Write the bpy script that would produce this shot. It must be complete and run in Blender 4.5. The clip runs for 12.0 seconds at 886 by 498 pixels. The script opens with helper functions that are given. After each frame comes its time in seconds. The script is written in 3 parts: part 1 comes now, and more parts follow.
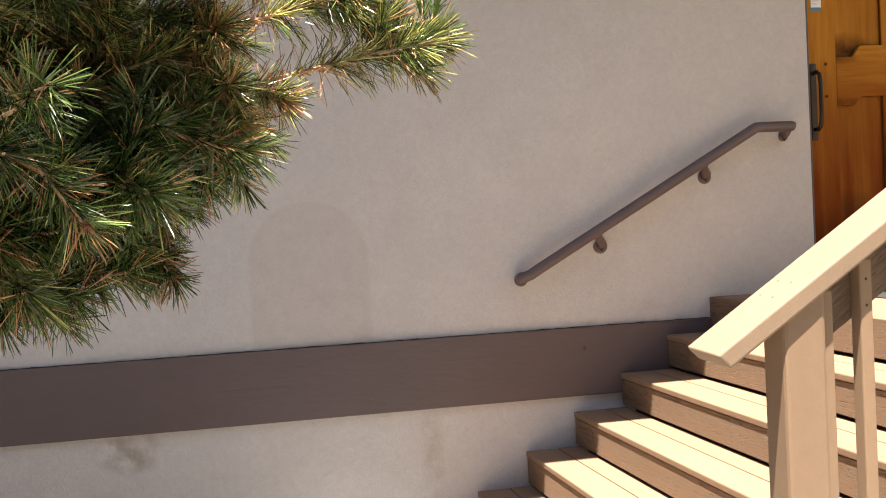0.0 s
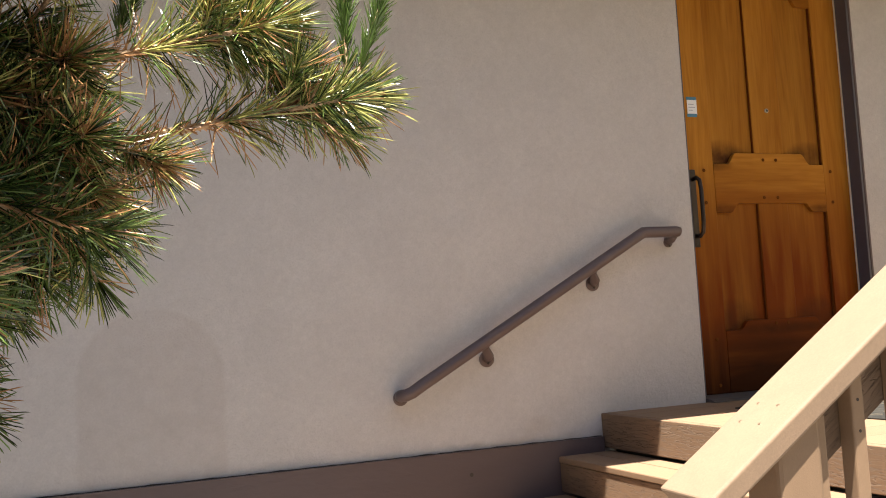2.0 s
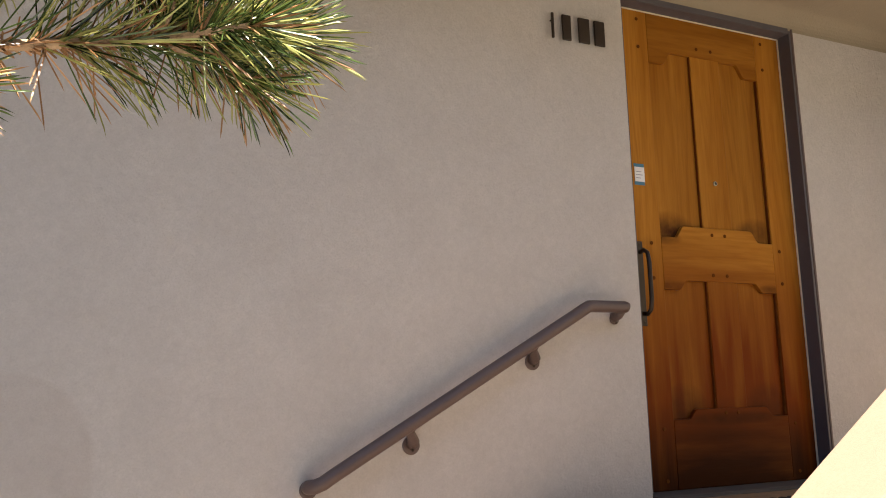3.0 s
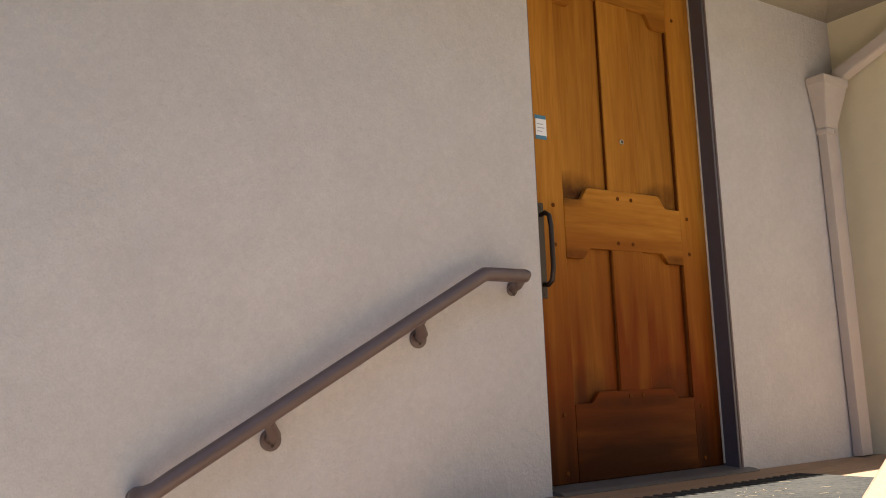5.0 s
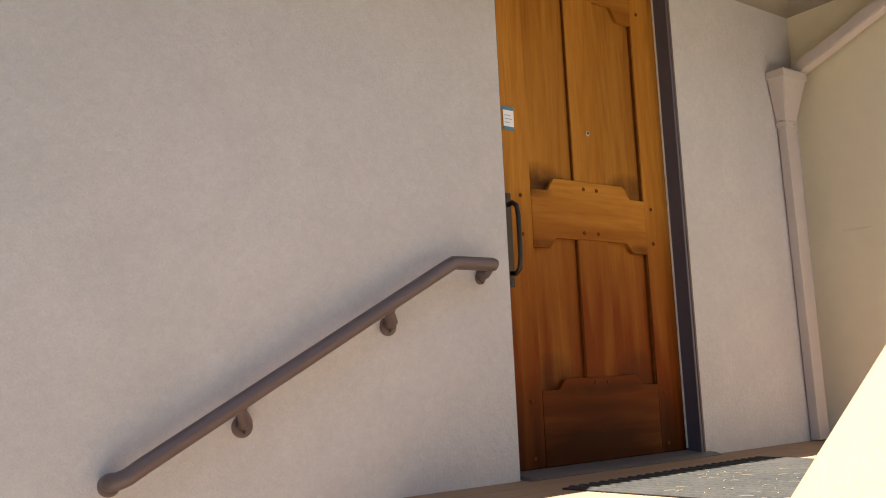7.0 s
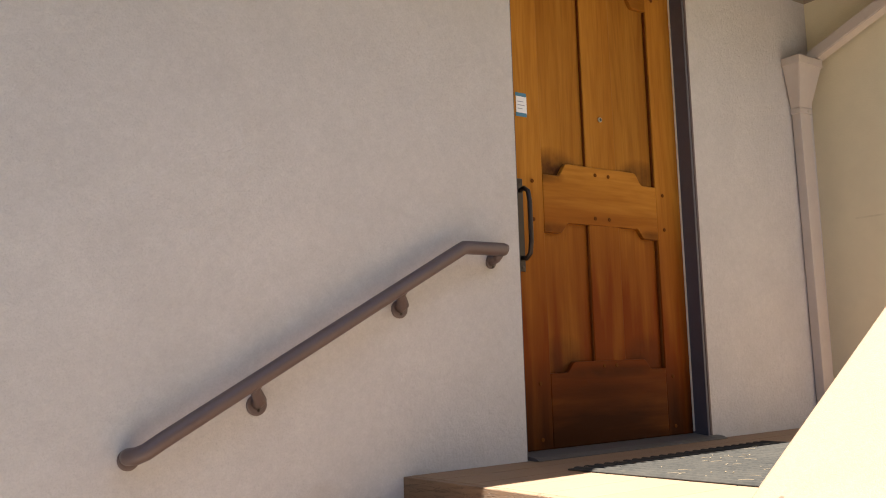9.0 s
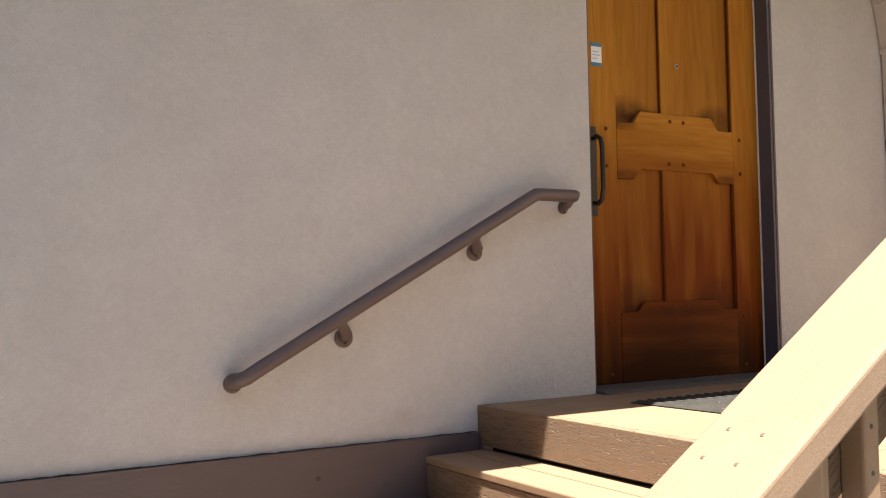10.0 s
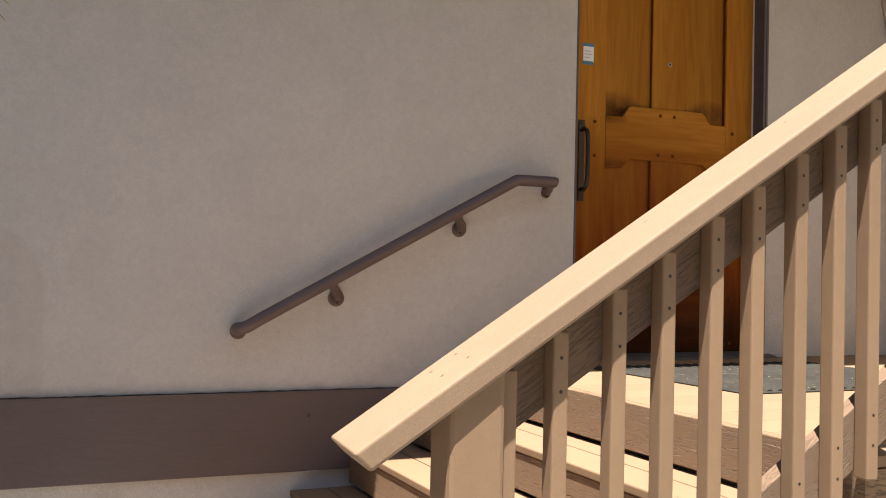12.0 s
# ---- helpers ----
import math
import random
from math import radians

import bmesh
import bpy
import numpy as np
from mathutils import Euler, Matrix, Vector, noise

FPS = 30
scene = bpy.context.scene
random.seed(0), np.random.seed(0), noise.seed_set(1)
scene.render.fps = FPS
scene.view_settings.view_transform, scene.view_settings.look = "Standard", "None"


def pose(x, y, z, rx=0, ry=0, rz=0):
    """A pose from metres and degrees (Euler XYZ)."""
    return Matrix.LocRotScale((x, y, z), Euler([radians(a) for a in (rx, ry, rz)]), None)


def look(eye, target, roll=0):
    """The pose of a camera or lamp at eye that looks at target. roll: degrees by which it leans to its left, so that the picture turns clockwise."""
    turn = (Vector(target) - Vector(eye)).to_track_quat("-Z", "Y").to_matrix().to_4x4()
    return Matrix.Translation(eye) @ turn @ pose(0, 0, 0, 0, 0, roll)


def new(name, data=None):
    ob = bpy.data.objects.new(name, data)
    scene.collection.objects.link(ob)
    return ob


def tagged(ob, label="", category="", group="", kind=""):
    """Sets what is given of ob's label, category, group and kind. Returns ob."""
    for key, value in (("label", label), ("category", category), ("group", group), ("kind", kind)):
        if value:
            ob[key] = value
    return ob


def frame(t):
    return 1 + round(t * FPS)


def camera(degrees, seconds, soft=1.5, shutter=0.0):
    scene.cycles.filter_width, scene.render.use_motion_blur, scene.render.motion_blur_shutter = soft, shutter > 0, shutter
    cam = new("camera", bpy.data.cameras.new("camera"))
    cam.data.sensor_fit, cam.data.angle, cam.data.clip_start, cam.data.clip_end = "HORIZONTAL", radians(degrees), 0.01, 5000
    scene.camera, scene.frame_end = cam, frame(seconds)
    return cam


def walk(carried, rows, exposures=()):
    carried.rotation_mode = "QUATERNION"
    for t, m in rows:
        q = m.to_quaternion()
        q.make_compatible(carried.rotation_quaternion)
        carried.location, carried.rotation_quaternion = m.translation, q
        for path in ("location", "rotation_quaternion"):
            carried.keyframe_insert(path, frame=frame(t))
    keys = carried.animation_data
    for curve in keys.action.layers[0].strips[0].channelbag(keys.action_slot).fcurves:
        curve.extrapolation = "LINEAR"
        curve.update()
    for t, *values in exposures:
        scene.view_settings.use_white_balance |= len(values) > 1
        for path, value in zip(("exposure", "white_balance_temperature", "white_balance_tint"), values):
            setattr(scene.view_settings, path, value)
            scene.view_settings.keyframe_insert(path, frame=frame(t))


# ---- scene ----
cam = camera(53.0, 12.0, soft=1.0)
PATH = [
    (0, (-2.379, -3.754, 0.413), (-2.044, -1.783, 0.346), -3.0),
    (0.3, (-2.284, -3.738, 0.426), (-1.972, -1.767, 0.566), -2.28),
    (0.5, (-2.264, -3.725, 0.428), (-1.914, -1.768, 0.647), -1.8),
    (0.8, (-2.28, -3.673, 0.429), (-1.767, -1.747, 0.593), -2.79),
    (1, (-2.333, -3.631, 0.426), (-1.741, -1.726, 0.57), -3.8),
    (1.3, (-2.451, -3.543, 0.42), (-1.832, -1.645, 0.544), -5.35),
    (1.5, (-2.486, -3.471, 0.42), (-1.843, -1.581, 0.539), -5.6),
    (1.8, (-2.48, -3.371, 0.419), (-1.82, -1.488, 0.559), -4.72),
    (2, (-2.442, -3.3, 0.423), (-1.738, -1.434, 0.582), -3.1),
    (2.3, (-2.37, -3.187, 0.43), (-1.594, -1.361, 0.678), -1.29),
    (2.5, (-2.345, -3.116, 0.428), (-1.564, -1.301, 0.733), -1.0),
    (2.8, (-2.328, -2.958, 0.406), (-1.513, -1.161, 0.732), -1.15),
    (3, (-2.322, -2.861, 0.394), (-1.441, -1.099, 0.738), -1.6),
    (3.3, (-2.284, -2.74, 0.416), (-1.271, -1.044, 0.726), -2.13),
    (3.5, (-2.248, -2.656, 0.424), (-1.184, -0.986, 0.7), -2.5),
    (3.7, (-2.201, -2.559, 0.378), (-1.096, -0.913, 0.643), -3.3),
    (5.3, (-2.062, -2.378, 0.414), (-0.945, -0.75, 0.728), -2.1),
    (5.5, (-2.064, -2.362, 0.428), (-0.938, -0.741, 0.753), -2.4),
    (5.8, (-2.064, -2.388, 0.42), (-0.912, -0.787, 0.753), -2.8),
    (6, (-2.061, -2.414, 0.412), (-0.886, -0.831, 0.75), -3.0),
    (6.3, (-2.07, -2.433, 0.406), (-0.843, -0.884, 0.718), -3.0),
    (6.5, (-2.078, -2.435, 0.398), (-0.818, -0.91, 0.694), -3.1),
    (6.8, (-2.089, -2.423, 0.382), (-0.867, -0.866, 0.662), -2.81),
    (7, (-2.094, -2.423, 0.376), (-0.914, -0.833, 0.658), -2.5),
    (7.2, (-2.1, -2.431, 0.38), (-0.935, -0.832, 0.677), -2.4),
    (8.8, (-2.095, -2.439, 0.362), (-0.916, -0.849, 0.649), -2.3),
    (9, (-2.109, -2.487, 0.389), (-0.961, -0.867, 0.624), -1.7),
    (9.3, (-2.157, -2.552, 0.408), (-1.061, -0.89, 0.601), -1.22),
    (9.5, (-2.182, -2.594, 0.41), (-1.115, -0.913, 0.592), -1.2),
    (9.8, (-2.176, -2.671, 0.413), (-1.171, -0.946, 0.539), -1.14),
    (10, (-2.143, -2.733, 0.415), (-1.189, -0.977, 0.503), -1.0),
    (10.3, (-2.065, -2.84, 0.407), (-1.239, -1.02, 0.484), -0.07),
    (10.5, (-2.029, -2.906, 0.411), (-1.28, -1.054, 0.496), 0.5),
    (10.8, (-2.025, -3.029, 0.414), (-1.337, -1.153, 0.503), 0.49),
    (11, (-2.033, -3.089, 0.411), (-1.311, -1.227, 0.529), 0.2),
    (11.3, (-2.018, -3.167, 0.411), (-1.241, -1.329, 0.536), 0.29),
    (11.5, (-1.997, -3.217, 0.411), (-1.214, -1.379, 0.519), 0.5),
    (11.8, (-1.935, -3.291, 0.4), (-1.201, -1.432, 0.48), 0.95),
    (12, (-1.893, -3.343, 0.384), (-1.171, -1.478, 0.426), 1.3),
]
walk(cam, [(t, look(eye, target, roll)) for t, eye, target, roll in PATH], exposures=[(0, 2.4, 6500, 10), (0.5, 2.2, 6485, 10), (1, 2.15, 6470, 10), (2, 2.17, 6440, 10), (2.5, 2.2, 6414, 10), (3, 2.25, 6387, 10), (3.7, 2.35, 6350, 10), (6, 2.43, 6235, 10), (6.5, 2.57, 6240, 10), (7, 2.5, 6244, 10), (9.5, 2.43, 6310, 10), (10.5, 2.1, 6410, 10), (11.5, 1.99, 6470, 10), (12, 1.91, 6500, 10)])

# ---- world and sun ----
SUN_TRAVEL = Vector((0.13, 0.235, -1.0)).normalized()
world = bpy.data.worlds.new("sky")
scene.world = world
world.use_nodes = True
wn = world.node_tree
sky = wn.nodes.new("ShaderNodeTexSky")
sky.sky_type = "NISHITA"
sky.sun_disc = False
sky.sun_elevation = math.asin(-SUN_TRAVEL.z)
sky.sun_rotation = math.atan2(-SUN_TRAVEL.x, -SUN_TRAVEL.y)
wn.nodes["Background"].inputs["Strength"].default_value = 0.05
wn.links.new(sky.outputs["Color"], wn.nodes["Background"].inputs["Color"])
sun_data = bpy.data.lights.new("sun", "SUN")
sun_data.energy = 5.0
sun_data.angle = radians(0.55)
sun_data.color = (1.0, 0.95, 0.87)
sun = new("sun", sun_data)
sun.matrix_world = look((-2, -4, 12), Vector((-2, -4, 12)) + SUN_TRAVEL)


# ---- materials ----
def material(name, base, rough=0.7, metal=0.0, spots=((3.0, 0.12),), bump=0.0, bump_scale=200.0, second=None, stretch=(1, 1, 1), island=0.0, random_tint=0.0, bump_detail=4):
    """A node material in object space: base colour broken up by noise at several scales, with fine relief."""
    m = bpy.data.materials.new(name)
    m.use_nodes = True
    t = m.node_tree
    n, l = t.nodes, t.links
    b = n["Principled BSDF"]
    b.inputs["Roughness"].default_value = rough
    b.inputs["Metallic"].default_value = metal
    co = n.new("ShaderNodeTexCoord")
    mp = n.new("ShaderNodeMapping")
    mp.inputs["Scale"].default_value = stretch
    if stretch == (1, 1, 1):
        mp.inputs["Rotation"].default_value = (0.7, 0.45, 0.6)
    l.new(co.outputs["Object"], mp.inputs["Vector"])
    second = second or tuple(c * 0.6 for c in base)
    colour = None
    for k, (scale, amount) in enumerate(spots):
        no = n.new("ShaderNodeTexNoise")
        no.inputs["Scale"].default_value = scale
        no.inputs["Detail"].default_value = 5
        no.inputs["Roughness"].default_value = 0.6
        l.new(mp.outputs["Vector"], no.inputs["Vector"])
        ra = n.new("ShaderNodeMapRange")
        ra.inputs["From Min"].default_value = 0.35
        ra.inputs["From Max"].default_value = 0.7
        ra.inputs["To Max"].default_value = amount
        l.new(no.outputs["Fac"], ra.inputs["Value"])
        mx = n.new("ShaderNodeMixRGB")
        mx.inputs["Color2"].default_value = (*second, 1)
        if colour is None:
            mx.inputs["Color1"].default_value = (*base, 1)
        else:
            l.new(colour, mx.inputs["Color1"])
        l.new(ra.outputs["Result"], mx.inputs["Fac"])
        colour = mx.outputs["Color"]
    if random_tint:
        info = n.new("ShaderNodeObjectInfo")
        hs = n.new("ShaderNodeHueSaturation")
        ra = n.new("ShaderNodeMapRange")
        ra.inputs["To Min"].default_value = 1 - random_tint
        ra.inputs["To Max"].default_value = 1 + random_tint
        l.new(info.outputs["Random"], ra.inputs["Value"])
        l.new(ra.outputs["Result"], hs.inputs["Value"])
        l.new(colour, hs.inputs["Color"])
        colour = hs.outputs["Color"]
    if island:
        geo = n.new("ShaderNodeNewGeometry")
        hs = n.new("ShaderNodeHueSaturation")
        ra = n.new("ShaderNodeMapRange")
        ra.inputs["To Min"].default_value = 1 - island
        ra.inputs["To Max"].default_value = 1 + island
        l.new(geo.outputs["Random Per Island"], ra.inputs["Value"])
        l.new(ra.outputs["Result"], hs.inputs["Value"])
        l.new(colour, hs.inputs["Color"])
        colour = hs.outputs["Color"]
    l.new(colour, b.inputs["Base Color"])
    if bump:
        no = n.new("ShaderNodeTexNoise")
        no.inputs["Scale"].default_value = bump_scale
        no.inputs["Detail"].default_value = bump_detail
        no.inputs["Distortion"].default_value = 1.0 if bump_detail < 6 else 0.15
        no.inputs["Roughness"].default_value = 0.5 if bump_detail < 6 else 0.68
        l.new(mp.outputs["Vector"], no.inputs["Vector"])
        bu = n.new("ShaderNodeBump")
        bu.inputs["Strength"].default_value = 1.0
        bu.inputs["Distance"].default_value = bump
        l.new(no.outputs["Fac"], bu.inputs["Height"])
        l.new(bu.outputs["Normal"], b.inputs["Normal"])
    return m


def grain_material(name, base, stretch, turn=0.0, lines=0.55, depth=0.0016):
    """Composite board with an embossed wood grain: broken dark grooves that run along the board."""
    m = material(name, base, 0.78, spots=((2.5, 0.18), (30.0, 0.16)), random_tint=0.07)
    t = m.node_tree
    n, l = t.nodes, t.links
    b = n["Principled BSDF"]
    co = n.new("ShaderNodeTexCoord")
    mp = n.new("ShaderNodeMapping")
    mp.vector_type = "TEXTURE"
    mp.inputs["Rotation"].default_value = (0, turn, 0)
    l.new(co.outputs["Object"], mp.inputs["Vector"])
    mq = n.new("ShaderNodeMapping")
    mq.inputs["Scale"].default_value = stretch
    l.new(mp.outputs["Vector"], mq.inputs["Vector"])
    warp = n.new("ShaderNodeTexNoise")
    warp.inputs["Scale"].default_value = 0.5
    warp.inputs["Detail"].default_value = 2
    l.new(mq.outputs["Vector"], warp.inputs["Vector"])
    add = n.new("ShaderNodeMixRGB")
    add.blend_type = "ADD"
    add.inputs["Fac"].default_value = 1.6
    l.new(mq.outputs["Vector"], add.inputs["Color1"])
    l.new(warp.outputs["Color"], add.inputs["Color2"])
    no = n.new("ShaderNodeTexNoise")
    no.inputs["Scale"].default_value = 1.0
    no.inputs["Detail"].default_value = 3
    no.inputs["Distortion"].default_value = 0.6
    l.new(add.outputs["Color"], no.inputs["Vector"])
    ramp = n.new("ShaderNodeValToRGB")
    ramp.color_ramp.elements[0].position = 0.47
    ramp.color_ramp.elements[0].color = (0, 0, 0, 1)
    ramp.color_ramp.elements[1].position = 0.53
    ramp.color_ramp.elements[1].color = (0, 0, 0, 1)
    mid = ramp.color_ramp.elements.new(0.5)
    mid.color = (1, 1, 1, 1)
    l.new(no.outputs["Fac"], ramp.inputs["Fac"])
    old = b.inputs["Base Color"].links[0].from_socket
    mx = n.new("ShaderNodeMixRGB")
    mx.inputs["Color2"].default_value = tuple(c * 0.45 for c in base) + (1,)
    sc = n.new("ShaderNodeMath")
    sc.operation = "MULTIPLY"
    sc.inputs[1].default_value = lines
    l.new(ramp.outputs["Color"], sc.inputs[0])
    l.new(sc.outputs["Value"], mx.inputs["Fac"])
    l.new(old, mx.inputs["Color1"])
    l.new(mx.outputs["Color"], b.inputs["Base Color"])
    bu = n.new("ShaderNodeBump")
    bu.invert = True
    bu.inputs["Distance"].default_value = depth
    l.new(ramp.outputs["Color"], bu.inputs["Height"])
    l.new(bu.outputs["Normal"], b.inputs["Normal"])
    return m


def shaped(m, test, colour, amount, patchy=1.0, streak=(1, 1, 1)):
    """Lays a stain of its own shape over a material; test builds a mask from the object's x, y, z sockets."""
    t = m.node_tree
    n, l = t.nodes, t.links
    b = n["Principled BSDF"]
    co = n.new("ShaderNodeTexCoord")
    sep = n.new("ShaderNodeSeparateXYZ")
    l.new(co.outputs["Object"], sep.inputs["Vector"])

    def op(kind, a, c=0.0, d=None):
        q = n.new("ShaderNodeMath")
        q.operation = kind
        for i, v in enumerate((a, c) if d is None else (a, c, d)):
            if isinstance(v, (int, float)):
                q.inputs[i].default_value = v
            else:
                l.new(v, q.inputs[i])
        return q.outputs[0]

    mask = test(sep.outputs[0], sep.outputs[1], sep.outputs[2], op)
    no = n.new("ShaderNodeTexNoise")
    no.inputs["Scale"].default_value = 14.0
    no.inputs["Detail"].default_value = 6
    drawn = n.new("ShaderNodeMapping")
    drawn.inputs["Scale"].default_value = streak
    l.new(co.outputs["Object"], drawn.inputs["Vector"])
    l.new(drawn.outputs["Vector"], no.inputs["Vector"])
    speckle = op("MINIMUM", op("MAXIMUM", op("ADD", op("MULTIPLY", op("SUBTRACT", no.outputs["Fac"], 0.5), patchy), 0.5), 0.0), 1.0)
    fac = op("MINIMUM", op("MULTIPLY", mask, op("MULTIPLY", speckle, 2.0 * amount)), 1.0)
    mx = n.new("ShaderNodeMixRGB")
    mx.inputs["Color2"].default_value = (*colour, 1)
    l.new(fac, mx.inputs["Fac"])
    l.new(b.inputs["Base Color"].links[0].from_socket, mx.inputs["Color1"])
    l.new(mx.outputs["Color"], b.inputs["Base Color"])


def arch_mask(x, y, z, op):
    dx = op("SUBTRACT", x, -2.31)
    dz = op("MAXIMUM", op("SUBTRACT", z, 0.27), 0.0)
    d = op("SQRT", op("ADD", op("MULTIPLY", dx, dx), op("MULTIPLY", dz, dz)))
    inside = op("MINIMUM", op("MAXIMUM", op("MULTIPLY", op("SUBTRACT", 0.255, d), 60.0), 0.0), 1.0)
    return op("MULTIPLY", inside, op("GREATER_THAN", z, -0.1))


def blob_mask(cx, cz, rx, rz):
    def test(x, y, z, op):
        a = op("DIVIDE", op("SUBTRACT", x, cx), rx)
        c = op("DIVIDE", op("SUBTRACT", z, cz), rz)
        d = op("ADD", op("MULTIPLY", a, a), op("MULTIPLY", c, c))
        return op("MAXIMUM", op("SUBTRACT", 1.0, d), 0.0)

    return test


def oak(name, stretch, light=(0.42, 0.182, 0.024), deep=(0.265, 0.098, 0.010), ring=(0.16, 0.047, 0.004)):
    """Oiled oak whose grain runs along the axis with the small stretch: broad tone, arched growth rings and fine fibre."""
    m = bpy.data.materials.new(name)
    m.use_nodes = True
    n, l = m.node_tree.nodes, m.node_tree.links
    b = n["Principled BSDF"]
    b.inputs["Roughness"].default_value = 0.45
    b.inputs["Specular IOR Level"].default_value = 0.06
    co = n.new("ShaderNodeTexCoord")
    info = n.new("ShaderNodeObjectInfo")
    shift = n.new("ShaderNodeVectorMath")
    shift.operation = "MULTIPLY_ADD"
    shift.inputs[1].default_value = (7.0, 3.0, 5.0)
    l.new(info.outputs["Random"], shift.inputs[0])
    l.new(co.outputs["Object"], shift.inputs[2])
    mp = n.new("ShaderNodeMapping")
    mp.inputs["Scale"].default_value = stretch
    l.new(shift.outputs["Vector"], mp.inputs["Vector"])

    def noise(scale, detail, low, high, top):
        no = n.new("ShaderNodeTexNoise")
        no.inputs["Scale"].default_value = scale
        no.inputs["Detail"].default_value = detail
        l.new(mp.outputs["Vector"], no.inputs["Vector"])
        ra = n.new("ShaderNodeMapRange")
        ra.inputs["From Min"].default_value = low
        ra.inputs["From Max"].default_value = high
        ra.inputs["To Max"].default_value = top
        l.new(no.outputs["Fac"], ra.inputs["Value"])
        return no, ra

    def mix(fac, first, second):
        mx = n.new("ShaderNodeMixRGB")
        l.new(fac, mx.inputs["Fac"])
        for key, value in (("Color1", first), ("Color2", second)):
            if isinstance(value, tuple):
                mx.inputs[key].default_value = (*value, 1)
            else:
                l.new(value, mx.inputs[key])
        return mx.outputs["Color"]

    _, broad = noise(7.0, 3, 0.35, 0.68, 1.0)
    colour = mix(broad.outputs["Result"], light, deep)
    rings, _ = noise(6.0, 2, 0, 1, 1)
    turns = n.new("ShaderNodeMath")
    turns.operation = "MULTIPLY"
    turns.inputs[1].default_value = 75.0
    l.new(rings.outputs["Fac"], turns.inputs[0])
    wave = n.new("ShaderNodeMath")
    wave.operation = "SINE"
    l.new(turns.outputs[0], wave.inputs[0])
    lines = n.new("ShaderNodeMapRange")
    lines.inputs["From Min"].default_value = 0.1
    lines.inputs["To Max"].default_value = 0.17
    l.new(wave.outputs[0], lines.inputs["Value"])
    colour = mix(lines.outputs["Result"], colour, ring)
    fibre, fine = noise(110.0, 4, 0.4, 0.75, 0.3)
    colour = mix(fine.outputs["Result"], colour, ring)
    tone = n.new("ShaderNodeHueSaturation")
    ra = n.new("ShaderNodeMapRange")
    ra.inputs["To Min"].default_value = 0.86
    ra.inputs["To Max"].default_value = 1.12
    l.new(info.outputs["Random"], ra.inputs["Value"])
    l.new(ra.outputs["Result"], tone.inputs["Value"])
    l.new(colour, tone.inputs["Color"])
    l.new(tone.outputs["Color"], b.inputs["Base Color"])
    bu = n.new("ShaderNodeBump")
    bu.inputs["Distance"].default_value = 0.0006
    l.new(fibre.outputs["Fac"], bu.inputs["Height"])
    l.new(bu.outputs["Normal"], b.inputs["Normal"])
    return m


def needle_material(name, base, second, island):
    m = material(name, base, 0.26, spots=((6.0, 0.5),), second=second, island=island)
    t = m.node_tree
    n, l = t.nodes, t.links
    b = n["Principled BSDF"]
    tr = n.new("ShaderNodeBsdfTranslucent")
    l.new(b.inputs["Base Color"].links[0].from_socket, tr.inputs["Color"])
    mx = n.new("ShaderNodeMixShader")
    mx.inputs["Fac"].default_value = 0.22
    l.new(b.outputs["BSDF"], mx.inputs[1])
    l.new(tr.outputs["BSDF"], mx.inputs[2])
    l.new(mx.outputs["Shader"], n["Material Output"].inputs["Surface"])
    return m


SLOPE = math.atan(0.6456)
M_STUCCO = material("painted_stucco", (0.585, 0.550, 0.519), 0.92, spots=((1.1, 0.12), (6.0, 0.20), (36.0, 0.22), (150.0, 0.24)), bump=0.0050, bump_scale=58, bump_detail=6)
shaped(M_STUCCO, arch_mask, (0.40, 0.35, 0.31), 0.30)
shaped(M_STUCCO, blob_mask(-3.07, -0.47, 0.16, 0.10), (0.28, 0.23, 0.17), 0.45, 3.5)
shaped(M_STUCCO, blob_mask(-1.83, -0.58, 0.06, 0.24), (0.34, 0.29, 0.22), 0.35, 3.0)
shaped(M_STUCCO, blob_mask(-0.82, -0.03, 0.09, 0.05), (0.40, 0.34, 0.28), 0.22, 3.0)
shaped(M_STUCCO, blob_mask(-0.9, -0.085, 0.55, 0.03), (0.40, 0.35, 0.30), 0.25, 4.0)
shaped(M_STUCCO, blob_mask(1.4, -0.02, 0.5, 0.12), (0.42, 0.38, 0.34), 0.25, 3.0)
M_YELLOW = material("cream_stucco", (0.71, 0.63, 0.43), 0.92, spots=((1.5, 0.12), (11.0, 0.10)), bump=0.0012, bump_scale=120)
shaped(M_YELLOW, lambda x, y, z, op: op("MULTIPLY", op("LESS_THAN", op("ABSOLUTE", op("SUBTRACT", z, 0.98)), 0.004), op("LESS_THAN", op("ABSOLUTE", op("ADD", y, 0.34)), 0.16)), (0.40, 0.34, 0.20), 0.14, 4.0)
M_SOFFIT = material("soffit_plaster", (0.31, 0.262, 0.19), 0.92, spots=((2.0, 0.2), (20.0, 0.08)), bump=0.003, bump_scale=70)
M_BAND = material("brown_paint", (0.107, 0.076, 0.074), 0.55, spots=((1.5, 0.25), (18.0, 0.2)), bump=0.0012, bump_scale=50, stretch=(0.3, 1, 1))
M_JAMB = material("dark_jamb_paint", (0.090, 0.082, 0.094), 0.5, spots=((2.0, 0.25), (25.0, 0.25)), bump=0.0008, bump_scale=60)
M_RAIL = material("brown_metal_paint", (0.115, 0.080, 0.075), 0.45, spots=((6.0, 0.25), (70.0, 0.15)), bump=0.0006, bump_scale=90)
